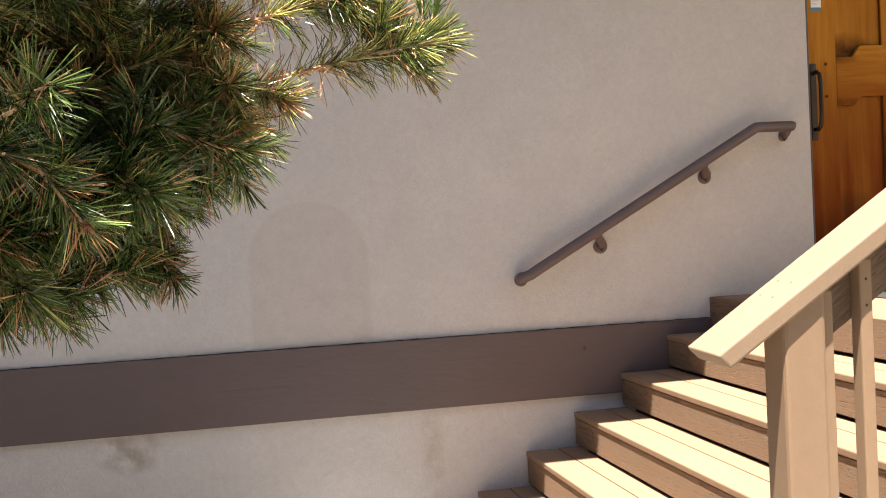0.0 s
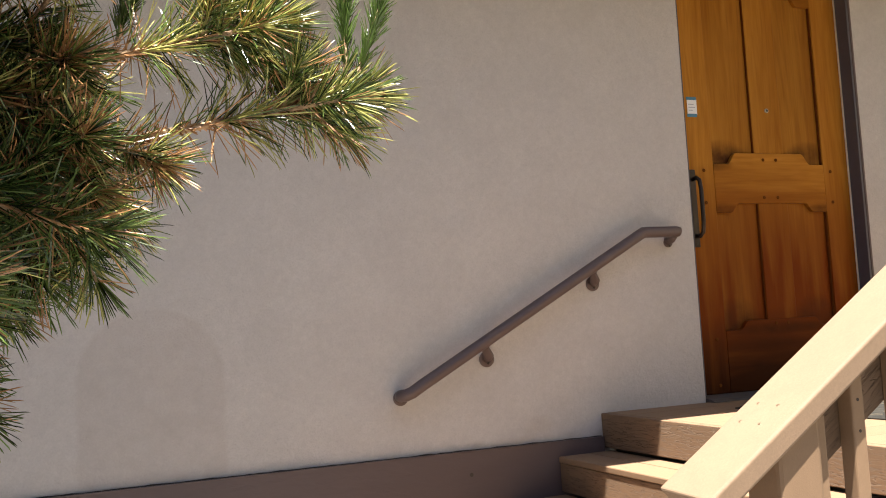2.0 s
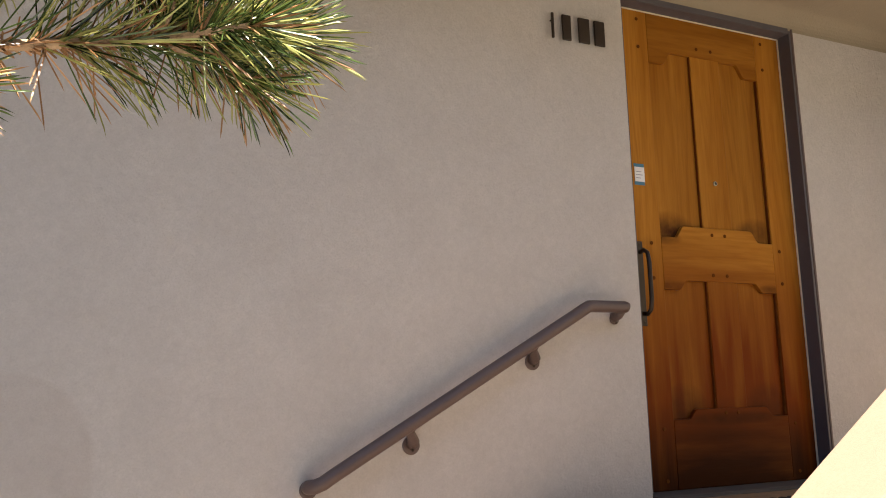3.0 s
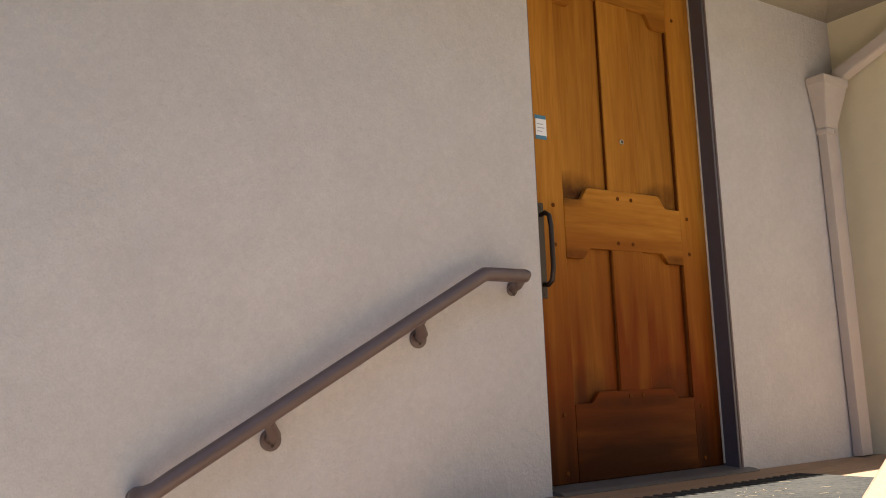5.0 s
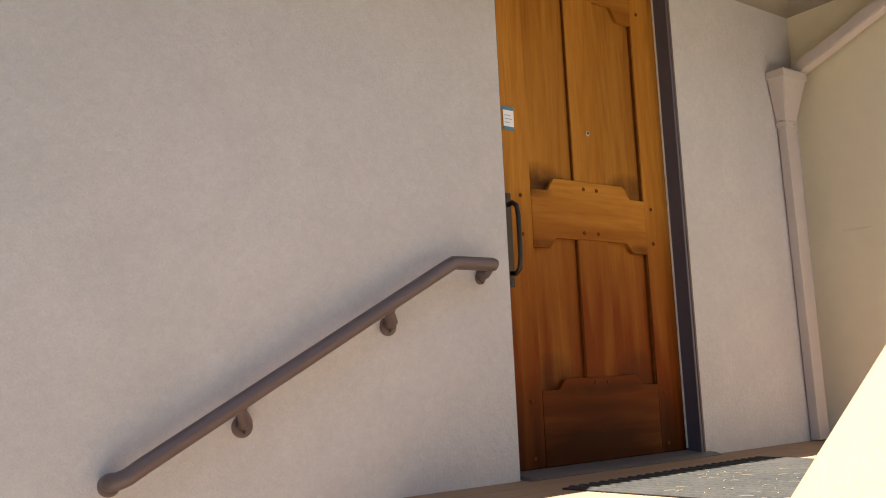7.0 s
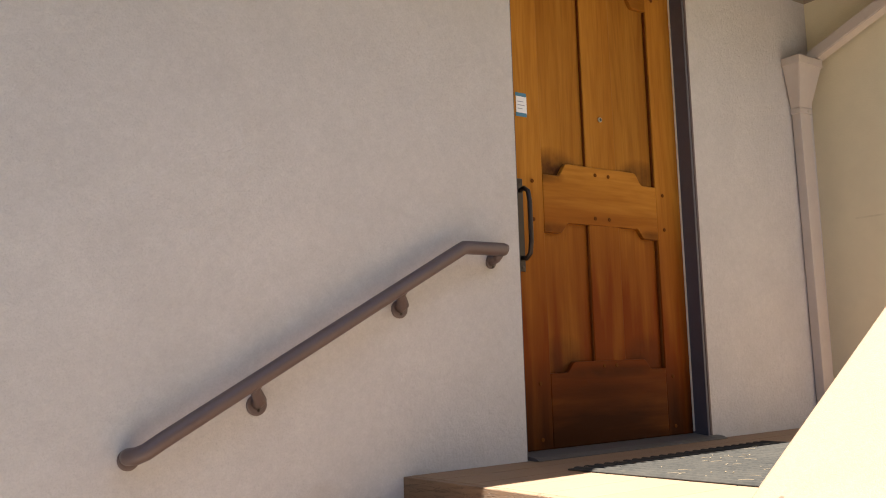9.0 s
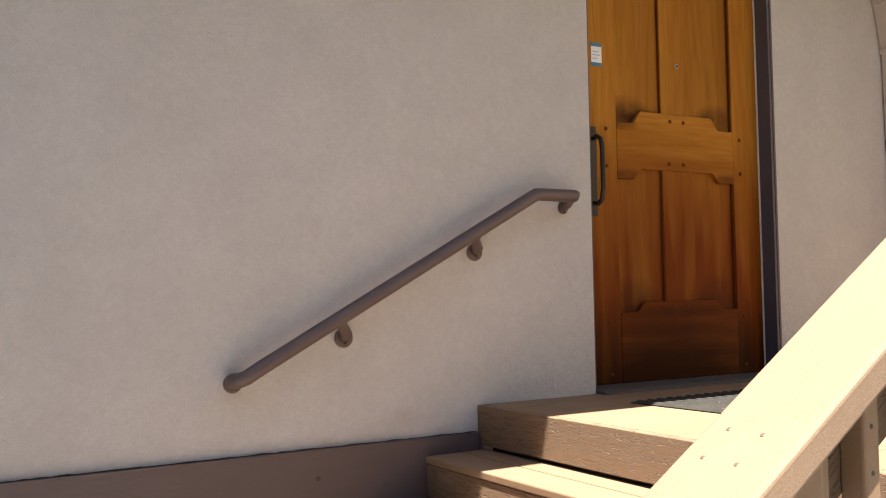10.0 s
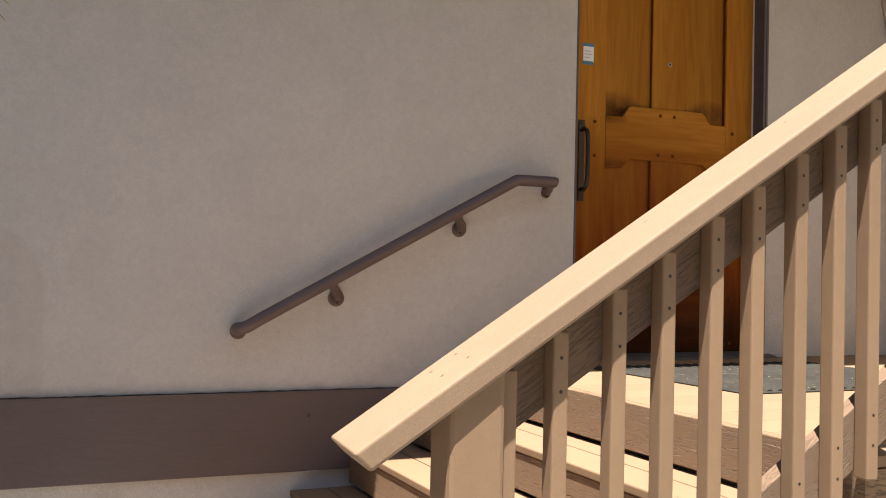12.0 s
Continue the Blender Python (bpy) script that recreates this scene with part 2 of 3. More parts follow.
M_DECK = material("composite_board", (0.228, 0.141, 0.080), 0.72, spots=((3.0, 0.2), (28.0, 0.16), (200.0, 0.16)), bump=0.0005, bump_scale=420, random_tint=0.05)
M_CAP = material("weathered_cap_board", (0.240, 0.156, 0.095), 0.75, spots=((3.0, 0.2), (28.0, 0.2), (220.0, 0.45), (600.0, 0.4)), bump=0.0006, bump_scale=420)
M_GRAIN = grain_material("embossed_riser", (0.21, 0.128, 0.072), (30.0, 9.0, 110.0), 0.0, 0.55, 0.0024)
M_GRAIN_LONG = grain_material("embossed_fascia", (0.21, 0.128, 0.072), (9.0, 30.0, 110.0), 0.0, 0.55, 0.0024)
M_GRAIN_RAIL = grain_material("embossed_rail_board", (0.15, 0.093, 0.055), (10.0, 34.0, 130.0), -SLOPE, 0.25, 0.0014)
M_OAK = oak("oiled_oak_upright", (1.0, 1.0, 0.06))
M_OAK_RAIL = oak("oiled_oak_rail", (0.08, 1.0, 1.0))
M_OAK_PANEL = oak("oiled_oak_panel", (1.0, 1.0, 0.06))
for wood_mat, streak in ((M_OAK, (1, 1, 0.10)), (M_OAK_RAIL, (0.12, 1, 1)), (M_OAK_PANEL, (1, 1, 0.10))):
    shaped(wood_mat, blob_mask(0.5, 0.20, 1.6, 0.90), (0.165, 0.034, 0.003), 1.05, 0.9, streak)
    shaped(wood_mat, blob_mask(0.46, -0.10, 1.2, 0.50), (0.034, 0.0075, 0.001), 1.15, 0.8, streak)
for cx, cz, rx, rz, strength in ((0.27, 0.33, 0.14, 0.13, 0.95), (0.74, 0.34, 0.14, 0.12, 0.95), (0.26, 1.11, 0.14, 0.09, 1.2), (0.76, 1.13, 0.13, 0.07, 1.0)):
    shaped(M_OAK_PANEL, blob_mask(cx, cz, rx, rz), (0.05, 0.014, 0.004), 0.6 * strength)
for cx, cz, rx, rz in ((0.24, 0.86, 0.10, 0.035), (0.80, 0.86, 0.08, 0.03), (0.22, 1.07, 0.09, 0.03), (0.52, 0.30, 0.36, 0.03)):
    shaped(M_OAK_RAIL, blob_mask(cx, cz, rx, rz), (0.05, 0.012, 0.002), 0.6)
M_PEG = material("dark_peg", (0.12, 0.038, 0.006), 0.7)
M_PEG.node_tree.nodes["Principled BSDF"].inputs["Specular IOR Level"].default_value = 0.05
M_EDGE = material("stained_oak_edge", (0.13, 0.038, 0.006), 0.7, spots=((12.0, 0.6),))
M_EDGE.node_tree.nodes["Principled BSDF"].inputs["Specular IOR Level"].default_value = 0.05
M_IRON = material("dark_bronze", (0.045, 0.032, 0.025), 0.42, 0.5, spots=((20.0, 0.4),))
M_STEEL = material("galvanised", (0.5, 0.46, 0.38), 0.35, 0.9, spots=((20.0, 0.3),))
M_STRIP = material("pale_weather_strip", (0.76, 0.68, 0.52), 0.4, spots=((20.0, 0.4),))
M_SCREW = material("weathered_screw", (0.16, 0.11, 0.07), 0.5, 0.5)
M_SILL = material("aluminium_sill", (0.13, 0.118, 0.112), 0.5, 0.4, spots=((8.0, 0.4), (60.0, 0.3)))
M_SPOUT = material("painted_gutter", (0.55, 0.48, 0.415), 0.5, spots=((3.0, 0.18), (30.0, 0.12)), bump=0.0004)
M_MAT = material("rubber_mat", (0.024, 0.023, 0.021), 0.9, spots=((5.0, 0.5), (70.0, 0.6)), second=(0.058, 0.051, 0.041), bump=0.001)
M_MAT.node_tree.nodes["Principled BSDF"].inputs["Specular IOR Level"].default_value = 0.12
M_STRAW = material("dry_straw", (0.22, 0.16, 0.09), 0.7)
M_YARD = material("yard_wall", (0.09, 0.088, 0.08), 0.9, spots=((0.8, 0.3), (9.0, 0.2)))
M_PAPER = material("white_paper", (0.82, 0.82, 0.82), 0.8, spots=((6.0, 0.08),))
M_INK = material("grey_ink", (0.35, 0.36, 0.40), 0.8)
M_TAPE = material("blue_tape", (0.07, 0.20, 0.29), 0.7, spots=((30.0, 0.2),))
M_BARK = material("pine_bark", (0.52, 0.34, 0.19), 0.9, spots=((30.0, 0.6), (120.0, 0.5)), bump=0.004, bump_scale=110)
M_GROUND = material("worn_concrete", (0.335, 0.320, 0.298), 0.9, spots=((0.6, 0.25), (12.0, 0.2)), bump=0.002)
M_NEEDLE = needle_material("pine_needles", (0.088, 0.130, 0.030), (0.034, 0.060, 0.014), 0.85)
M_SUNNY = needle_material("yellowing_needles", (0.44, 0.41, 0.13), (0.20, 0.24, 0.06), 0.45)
M_DRY = needle_material("dry_needles", (0.46, 0.25, 0.11), (0.24, 0.11, 0.045), 0.4)
M_CANDLE = needle_material("young_needles", (0.13, 0.20, 0.045), (0.065, 0.115, 0.025), 0.35)
M_BUD = material("pine_buds", (0.26, 0.105, 0.055), 0.7, spots=((60.0, 0.5),), island=0.3)
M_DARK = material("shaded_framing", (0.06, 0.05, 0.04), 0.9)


# ---- mesh helpers ----
def mesh_object(name, bm, mat, parent=None, label="", smooth=False):
    me = bpy.data.meshes.new(name)
    bm.to_mesh(me)
    bm.free()
    for m in mat if isinstance(mat, (list, tuple)) else [mat]:
        me.materials.append(m)
    if smooth:
        for p in me.polygons:
            p.use_smooth = True
    ob = new(name, me)
    if parent is not None:
        ob.parent = parent
    if label:
        ob["label"] = label
    return ob


def part(name, bm, mat, parent, label="", smooth=False):
    return mesh_object(name, bm, mat, parent, label, smooth)


def thing(name, label, category, kind="", group="", at=(0, 0, 0)):
    ob = new(name)
    ob.location = at
    ob.empty_display_size = 0.05
    return tagged(ob, label, category, group, kind)


def box(x0, x1, y0, y1, z0, z1, bevel=0.0, segments=2, bm=None):
    bm = bm or bmesh.new()
    made = bmesh.ops.create_cube(bm, size=1)["verts"]
    for v in made:
        v.co = Vector(((x0 + x1) / 2 + v.co.x * (x1 - x0), (y0 + y1) / 2 + v.co.y * (y1 - y0), (z0 + z1) / 2 + v.co.z * (z1 - z0)))
    if bevel:
        edges = list({e for v in made for e in v.link_edges})
        bmesh.ops.bevel(bm, geom=edges, offset=bevel, segments=segments, affect="EDGES", profile=0.5)
    return bm


def prism(outline, axis, a, b, bevel=0.0, bm=None):
    """A solid from an outline of (u, v) pairs, drawn out along an axis from a to b. u, v are the other two axes in order."""
    bm = bm or bmesh.new()

    def at(u, v, w):
        return {"x": (w, u, v), "y": (u, w, v), "z": (u, v, w)}[axis]

    low = [bm.verts.new(at(u, v, a)) for u, v in outline]
    high = [bm.verts.new(at(u, v, b)) for u, v in outline]
    faces = [bm.faces.new(low), bm.faces.new(high)]
    k = len(outline)
    for i in range(k):
        faces.append(bm.faces.new((low[i], low[(i + 1) % k], high[(i + 1) % k], high[i])))
    bmesh.ops.recalc_face_normals(bm, faces=bm.faces[:])
    if bevel:
        bmesh.ops.bevel(bm, geom=list({e for f in faces[:2] for e in f.edges}), offset=bevel, segments=2, affect="EDGES", profile=0.5)
    return bm


def tube(points, radius, sides=12, bm=None, caps=True):
    """A round bar along points; radius: one number or one a point."""
    bm = bm or bmesh.new()
    pts = [Vector(p) for p in points]
    radii = radius if isinstance(radius, (list, tuple)) else [radius] * len(pts)
    rings = []
    side = None
    for i, p in enumerate(pts):
        way = (pts[min(i + 1, len(pts) - 1)] - pts[max(i - 1, 0)]).normalized()
        if side is None:
            side = way.cross(Vector((0.3, 0.2, 1))).normalized()
        side = (side - way * side.dot(way)).normalized()
        other = way.cross(side)
        rings.append([bm.verts.new(p + radii[i] * (math.cos(a) * side + math.sin(a) * other)) for a in (2 * math.pi * j / sides for j in range(sides))])
    for r0, r1 in zip(rings, rings[1:]):
        for j in range(sides):
            bm.faces.new((r0[j], r0[(j + 1) % sides], r1[(j + 1) % sides], r1[j]))
    if caps:
        bm.faces.new(rings[0][::-1])
        bm.faces.new(rings[-1])
    return bm


def disc(centre, normal, radius, depth, sides=20, bm=None):
    c, n = Vector(centre), Vector(normal).normalized()
    return tube([c, c + n * depth * 0.7, c + n * depth], [radius, radius, radius * 0.85], sides, bm)


# ---- setting ----
GROUND = -1.07
EAVE_Y = -0.90
SOFFIT_Z = 2.2
CORNER_X = 1.965
OPEN_X = 1.010
OPEN_Z = 2.118
COVE = 0.085

ground_bm = bmesh.new()
bmesh.ops.create_grid(ground_bm, x_segments=40, y_segments=40, size=400)
ground = tagged(mesh_object("ground", ground_bm, M_GROUND), "worn grey concrete ground round the house", "ground", kind="structure")
ground.location.z = GROUND

bed_bm = bmesh.new()
bmesh.ops.create_grid(bed_bm, x_segments=60, y_segments=50, size=1)
rough = random.Random(3)
for v in bed_bm.verts:
    inside = min(1 - abs(v.co.x), 1 - abs(v.co.y))
    v.co = Vector((-4.475 + v.co.x * 2.125, -1.475 + v.co.y * 1.42, GROUND - 0.01 + min(inside * 4, 1) * (0.05 + rough.uniform(-0.012, 0.012))))
M_SOIL = material("dark_soil", (0.045, 0.034, 0.025), 0.95, spots=((4.0, 0.4), (40.0, 0.5)), bump=0.01, bump_scale=40)
tagged(mesh_object("planting_bed", bed_bm, M_SOIL), "dark soil bed round the foot of the pine", "soil", kind="structure")

wall_bm = box(-9.0, 0.0, 0.0, 0.24, GROUND - 0.1, 3.2, 0.006)
box(OPEN_X, CORNER_X + 0.2, 0.0, 0.24, GROUND - 0.1, 3.2, 0.006, bm=wall_bm)
box(0.0, OPEN_X, 0.001, 0.24, OPEN_Z, 3.2, bm=wall_bm)
box(0.0, OPEN_X, 0.001, 0.24, GROUND - 0.1, -0.035, bm=wall_bm)
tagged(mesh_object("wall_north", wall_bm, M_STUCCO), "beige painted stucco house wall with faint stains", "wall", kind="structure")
tagged(mesh_object("wall_inside", box(-0.3, 1.4, 0.3, 0.36, -0.2, 2.4), M_DARK), "dark hall wall behind the closed door", "wall", kind="structure")
east_bm = box(CORNER_X, CORNER_X + 0.2, -4.5, 0.0, GROUND - 0.1, 3.2)
tagged(mesh_object("wall_east", east_bm, M_YELLOW), "cream yellow stucco side wall of the porch", "wall", kind="structure")

tagged(mesh_object("wall_south", box(-9.0, 6.0, -6.9, -6.7, GROUND - 0.1, 4.2), M_YARD), "plain wall across the yard", "wall", kind="structure")
tagged(mesh_object("wall_west", box(-9.2, -9.0, -6.9, 0.24, GROUND - 0.1, 4.2), M_YARD), "plain wall at the side of the yard", "wall", kind="structure")

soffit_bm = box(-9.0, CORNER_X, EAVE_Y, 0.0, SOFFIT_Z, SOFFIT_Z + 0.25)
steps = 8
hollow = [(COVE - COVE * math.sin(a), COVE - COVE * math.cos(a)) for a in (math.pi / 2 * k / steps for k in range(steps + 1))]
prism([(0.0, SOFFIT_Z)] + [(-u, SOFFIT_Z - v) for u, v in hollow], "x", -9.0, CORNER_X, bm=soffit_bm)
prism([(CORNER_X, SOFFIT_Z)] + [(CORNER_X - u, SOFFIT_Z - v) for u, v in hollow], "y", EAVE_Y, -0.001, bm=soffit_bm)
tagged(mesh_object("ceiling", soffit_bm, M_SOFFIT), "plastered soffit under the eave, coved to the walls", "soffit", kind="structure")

trim = tagged(mesh_object("trim", box(-9.0, -0.534, -0.022, 0.0, -0.395, -0.095, 0.004), M_BAND), "dark brown painted board along the wall", "trim", kind="structure")
part("patch", box(-2.71, -2.42, -0.0232, -0.021, -0.262, -0.246, 0.0008), M_BAND, trim)
joint = bmesh.new()
ragged = random.Random(21)
edge, x = [], -4.6
while x < -0.536:
    edge.append((x, -0.0925 + ragged.choice((0.0, 0.0005, 0.0012, 0.0022, 0.0032)) * ragged.uniform(0.4, 1.1)))
    x += ragged.uniform(0.012, 0.05)
prism([(-9.0, -0.0925), *edge, (-0.536, -0.0925), (-0.536, -0.0948), (-9.0, -0.0948)], "y", -0.004, -0.0005, bm=joint)
part("caulk_line", joint, M_DARK, trim, "ragged dark open joint above the board")
lip = bmesh.new()
edge, x = [], -4.6
while x < -0.536:
    edge.append((x, -0.0965 - ragged.uniform(0.0, 0.004)))
    x += ragged.uniform(0.02, 0.09)
prism([(-9.0, -0.0935), *[(u, -0.0935) for u, _ in edge], (-0.536, -0.0935), (-0.536, -0.097), *edge[::-1], (-9.0, -0.097)], "y", -0.0235, -0.0205, bm=lip)
part("paint_edge", lip, M_RAIL, trim, "uneven paint along the board's top edge")
part("nail_hole", disc((-1.137, -0.022, -0.185), (0, -1, 0), 0.008, 0.001, 10), M_DARK, trim, "dark nail hole")


# ---- door ----
FACE = 0.072
LEAF = (0.030, 0.994)
LEAF_Z = (0.022, 2.098)
STILE = 0.160
door = thing("door_1", "amber oak panelled front door, dark at the foot, closed", "door", "structure")
inner0, inner1 = LEAF[0] + STILE, LEAF[1] - STILE + 0.006
mid = (LEAF[0] + LEAF[1]) / 2


def lift_edge(z_low, z_high, steps=6):
    """An edge from stile to stile that rises in two small ogees to a straight middle."""
    pts = [(inner0, z_low), (inner0 + 0.075, z_low)]
    for k in range(steps + 1):
        f = k / steps
        pts.append((inner0 + 0.082 + 0.05 * f, z_low + (z_high - z_low) * (0.5 - 0.5 * math.cos(math.pi * f))))
    mirror = [(inner0 + inner1 - x, z) for x, z in pts]
    return pts + mirror[::-1]


def panel_recess(x0, x1, z0, z1):
    return box(x0, x1, FACE + 0.018, FACE + 0.048, z0, z1)


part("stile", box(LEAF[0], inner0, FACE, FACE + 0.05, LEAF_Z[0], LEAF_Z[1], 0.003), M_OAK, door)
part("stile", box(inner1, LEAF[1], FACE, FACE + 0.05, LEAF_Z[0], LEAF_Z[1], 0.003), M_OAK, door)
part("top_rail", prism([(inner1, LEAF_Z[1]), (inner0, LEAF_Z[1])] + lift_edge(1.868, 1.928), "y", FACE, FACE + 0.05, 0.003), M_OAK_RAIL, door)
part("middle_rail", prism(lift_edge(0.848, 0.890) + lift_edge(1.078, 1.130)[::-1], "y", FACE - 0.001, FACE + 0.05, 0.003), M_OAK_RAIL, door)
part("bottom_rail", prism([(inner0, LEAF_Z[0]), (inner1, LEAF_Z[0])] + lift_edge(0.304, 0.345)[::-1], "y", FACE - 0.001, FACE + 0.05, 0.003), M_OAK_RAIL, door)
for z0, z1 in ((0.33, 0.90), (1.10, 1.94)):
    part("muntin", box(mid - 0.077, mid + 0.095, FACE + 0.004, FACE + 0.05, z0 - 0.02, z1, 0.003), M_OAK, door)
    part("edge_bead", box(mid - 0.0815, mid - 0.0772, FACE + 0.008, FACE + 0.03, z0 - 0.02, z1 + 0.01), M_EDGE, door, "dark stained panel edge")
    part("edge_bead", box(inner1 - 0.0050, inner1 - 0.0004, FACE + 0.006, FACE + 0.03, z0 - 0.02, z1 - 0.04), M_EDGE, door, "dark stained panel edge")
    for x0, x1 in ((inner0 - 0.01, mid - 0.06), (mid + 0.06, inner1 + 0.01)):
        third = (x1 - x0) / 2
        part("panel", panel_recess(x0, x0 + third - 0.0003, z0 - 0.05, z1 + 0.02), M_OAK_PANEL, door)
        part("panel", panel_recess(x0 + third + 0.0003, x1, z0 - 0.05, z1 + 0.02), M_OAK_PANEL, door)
peg_spots = [(mid - 0.04, 1.968), (mid + 0.045, 1.968), (mid - 0.035, 1.098), (mid + 0.04, 1.098), (mid - 0.045, 0.918), (mid + 0.035, 0.918), (mid - 0.035, 0.325), (mid + 0.035, 0.325)]
for side in (LEAF[0] + 0.105, inner1 + 0.04):
    peg_spots += [(side, 2.058), (side, 1.928), (side, 1.045), (side, 0.895), (side, 0.268), (side, 0.06)]
for x, z in peg_spots:
    part("peg", disc((x, FACE - 0.0015, z), (0, -1, 0), 0.0080, 0.0025, 14), M_PEG, door, "dark wooden peg")
peep = part("peephole", disc((0.525, FACE + 0.004, 1.338), (0, -1, 0), 0.0105, 0.006, 16), M_STEEL, door, "small metal peephole")
part("lens", disc((0.525, FACE - 0.002, 1.338), (0, -1, 0), 0.0065, 0.001, 14), M_DARK, peep)
part("jamb", box(0.997, OPEN_X, -0.003, 0.24, 0.0, OPEN_Z, 0.002), M_JAMB, door, "dark brown painted jamb")
part("jamb", box(0.0, 0.026, 0.030, 0.24, 0.0, OPEN_Z, 0.002), M_JAMB, door, "dark brown painted jamb")
part("head_jamb", box(0.003, 0.996, -0.002, 0.24, 2.102, OPEN_Z + 0.012, 0.002), M_JAMB, door, "dark brown painted head jamb")
part("casing_edge", box(OPEN_X + 0.0005, OPEN_X + 0.012, -0.006, 0.001, 0.0, OPEN_Z + 0.010, 0.002), M_RAIL, door, "worn brown casing edge")
part("weather_strip", box(0.9915, 0.9965, FACE - 0.0065, FACE - 0.0005, 0.03, 2.10), M_STRIP, door, "thin metal weather strip")
part("weather_strip", box(0.030, 0.9905, FACE - 0.004, FACE - 0.0005, 2.0960, 2.1015), M_STRIP, door, "thin metal weather strip")
sill = part("threshold", prism([(0.20, 0.001), (0.20, 0.021), (0.07, 0.021), (-0.035, 0.012), (-0.055, 0.004), (-0.055, 0.001)], "x", 0.003, OPEN_X + 0.045), M_SILL, door, "grey metal threshold")
handle = part("pull_handle", tube([(0.068, FACE, 1.000), (0.068, FACE - 0.030, 1.006), (0.068, FACE - 0.052, 0.992), (0.068, FACE - 0.060, 0.950), (0.068, FACE - 0.060, 0.800), (0.068, FACE - 0.052, 0.755), (0.068, FACE - 0.030, 0.738), (0.068, FACE, 0.742)], 0.0095, 10), M_IRON, door, "dark bronze pull handle", True)
part("backplate", box(0.052, 0.084, FACE - 0.005, FACE + 0.001, 0.690, 1.048, 0.003), M_IRON, handle)
for z in (0.705, 1.033):
    part("screw", disc((0.068, FACE - 0.006, z), (0, -1, 0), 0.005, 0.002, 10), M_IRON, handle)

note = thing("paper_note", "small white paper note held by blue tape on the door", "note")
part("paper", box(0.070, 0.122, FACE - 0.0025, FACE - 0.001, 1.305, 1.378), M_PAPER, note)
for z0, z1 in ((1.294, 1.309), (1.374, 1.388)):
    part("tape", box(0.066, 0.120, FACE - 0.0035, FACE - 0.0026, z0, z1), M_TAPE, note, "strip of blue tape")
for k, w in enumerate((0.03, 0.036, 0.024)):
    part("line", box(0.076, 0.076 + w, FACE - 0.0030, FACE - 0.0026, 1.352 - 0.014 * k, 1.355 - 0.014 * k), M_INK, note)

sign = thing("wall_sign", "four dark metal bars mounted on the stucco wall", "sign")
for x0, x1 in ((-0.377, -0.366), (-0.325, -0.283), (-0.245, -0.190), (-0.165, -0.113)):
    bar = part("bar", box(x0, x1, -0.022, -0.012, 1.850, 1.960, 0.003), M_IRON, sign)
    part("stud", tube([((x0 + x1) / 2, 0.0, 1.93), ((x0 + x1) / 2, -0.013, 1.93)], 0.003, 8), M_IRON, bar)

# ---- deck ----
SKEW = -0.094
RISE, GOING = 0.1533, 0.2238
FRONT = -1.895
NOSE = -0.532


def nose_x(y, k=0):
    return NOSE - GOING * k + SKEW * y


deck = thing("deck", "tan composite deck landing in front of the door", "deck")
boards = 13
width = (-0.003 - FRONT) / boards
for k in range(boards):
    y1 = -0.003 - width * k
    y0 = y1 - width + 0.0035
    outline = [(nose_x(y1) + 0.031, y1), (CORNER_X - 0.004, y1), (CORNER_X - 0.004, y0), (nose_x(y0) + 0.031, y0)]
    part("board", prism(outline, "z", -0.026, 0.0, 0.002), M_DECK, deck)
part("fascia", prism([(nose_x(-0.003), -0.003), (nose_x(-0.003) + 0.03, -0.003), (nose_x(FRONT) + 0.03, FRONT), (nose_x(FRONT), FRONT)], "z", -0.139, -0.0005, 0.003), M_GRAIN, deck, "fascia with embossed wood grain")
part("fascia", box(nose_x(FRONT) + 0.03, CORNER_X - 0.004, FRONT, FRONT + 0.025, -0.14, -0.028, 0.002), M_GRAIN_LONG, deck, "fascia with embossed wood grain")
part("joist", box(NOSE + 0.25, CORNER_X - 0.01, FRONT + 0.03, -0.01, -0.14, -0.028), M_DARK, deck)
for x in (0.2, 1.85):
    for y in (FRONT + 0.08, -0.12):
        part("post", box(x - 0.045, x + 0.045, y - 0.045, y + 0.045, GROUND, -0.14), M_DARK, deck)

# ---- stairs ----
stairs = thing("stairs", "tan composite stairs with embossed risers up to the deck", "stairs")
WALL_GAP = -0.026
for k in range(1, 7):
    z = -RISE * k
    a, b = nose_x(WALL_GAP, k), nose_x(FRONT, k)
    deep = GOING + 0.02
    for u0, u1 in ((0.0, 0.139), (0.1425, deep)):
        board = prism([(a + u0, WALL_GAP), (a + u1, WALL_GAP), (b + u1, FRONT), (b + u0, FRONT)], "z", z - 0.026, z, 0.005 if u0 == 0 else 0.002)
        part("tread_board", board, M_DECK, stairs)
    foot = z - 0.139 if k < 6 else GROUND
    part("riser", prism([(a + 0.004, WALL_GAP), (a + 0.03, WALL_GAP), (b + 0.03, FRONT), (b + 0.004, FRONT)], "z", foot, z - 0.0275, 0.002), M_GRAIN, stairs, "riser with embossed wood grain")
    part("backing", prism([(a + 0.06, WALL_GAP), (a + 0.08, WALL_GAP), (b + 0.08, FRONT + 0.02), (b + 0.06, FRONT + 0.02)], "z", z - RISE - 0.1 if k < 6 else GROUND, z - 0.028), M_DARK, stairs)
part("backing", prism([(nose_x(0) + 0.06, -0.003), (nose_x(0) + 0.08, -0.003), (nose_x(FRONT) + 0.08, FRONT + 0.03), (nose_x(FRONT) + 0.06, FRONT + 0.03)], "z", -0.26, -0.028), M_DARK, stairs)
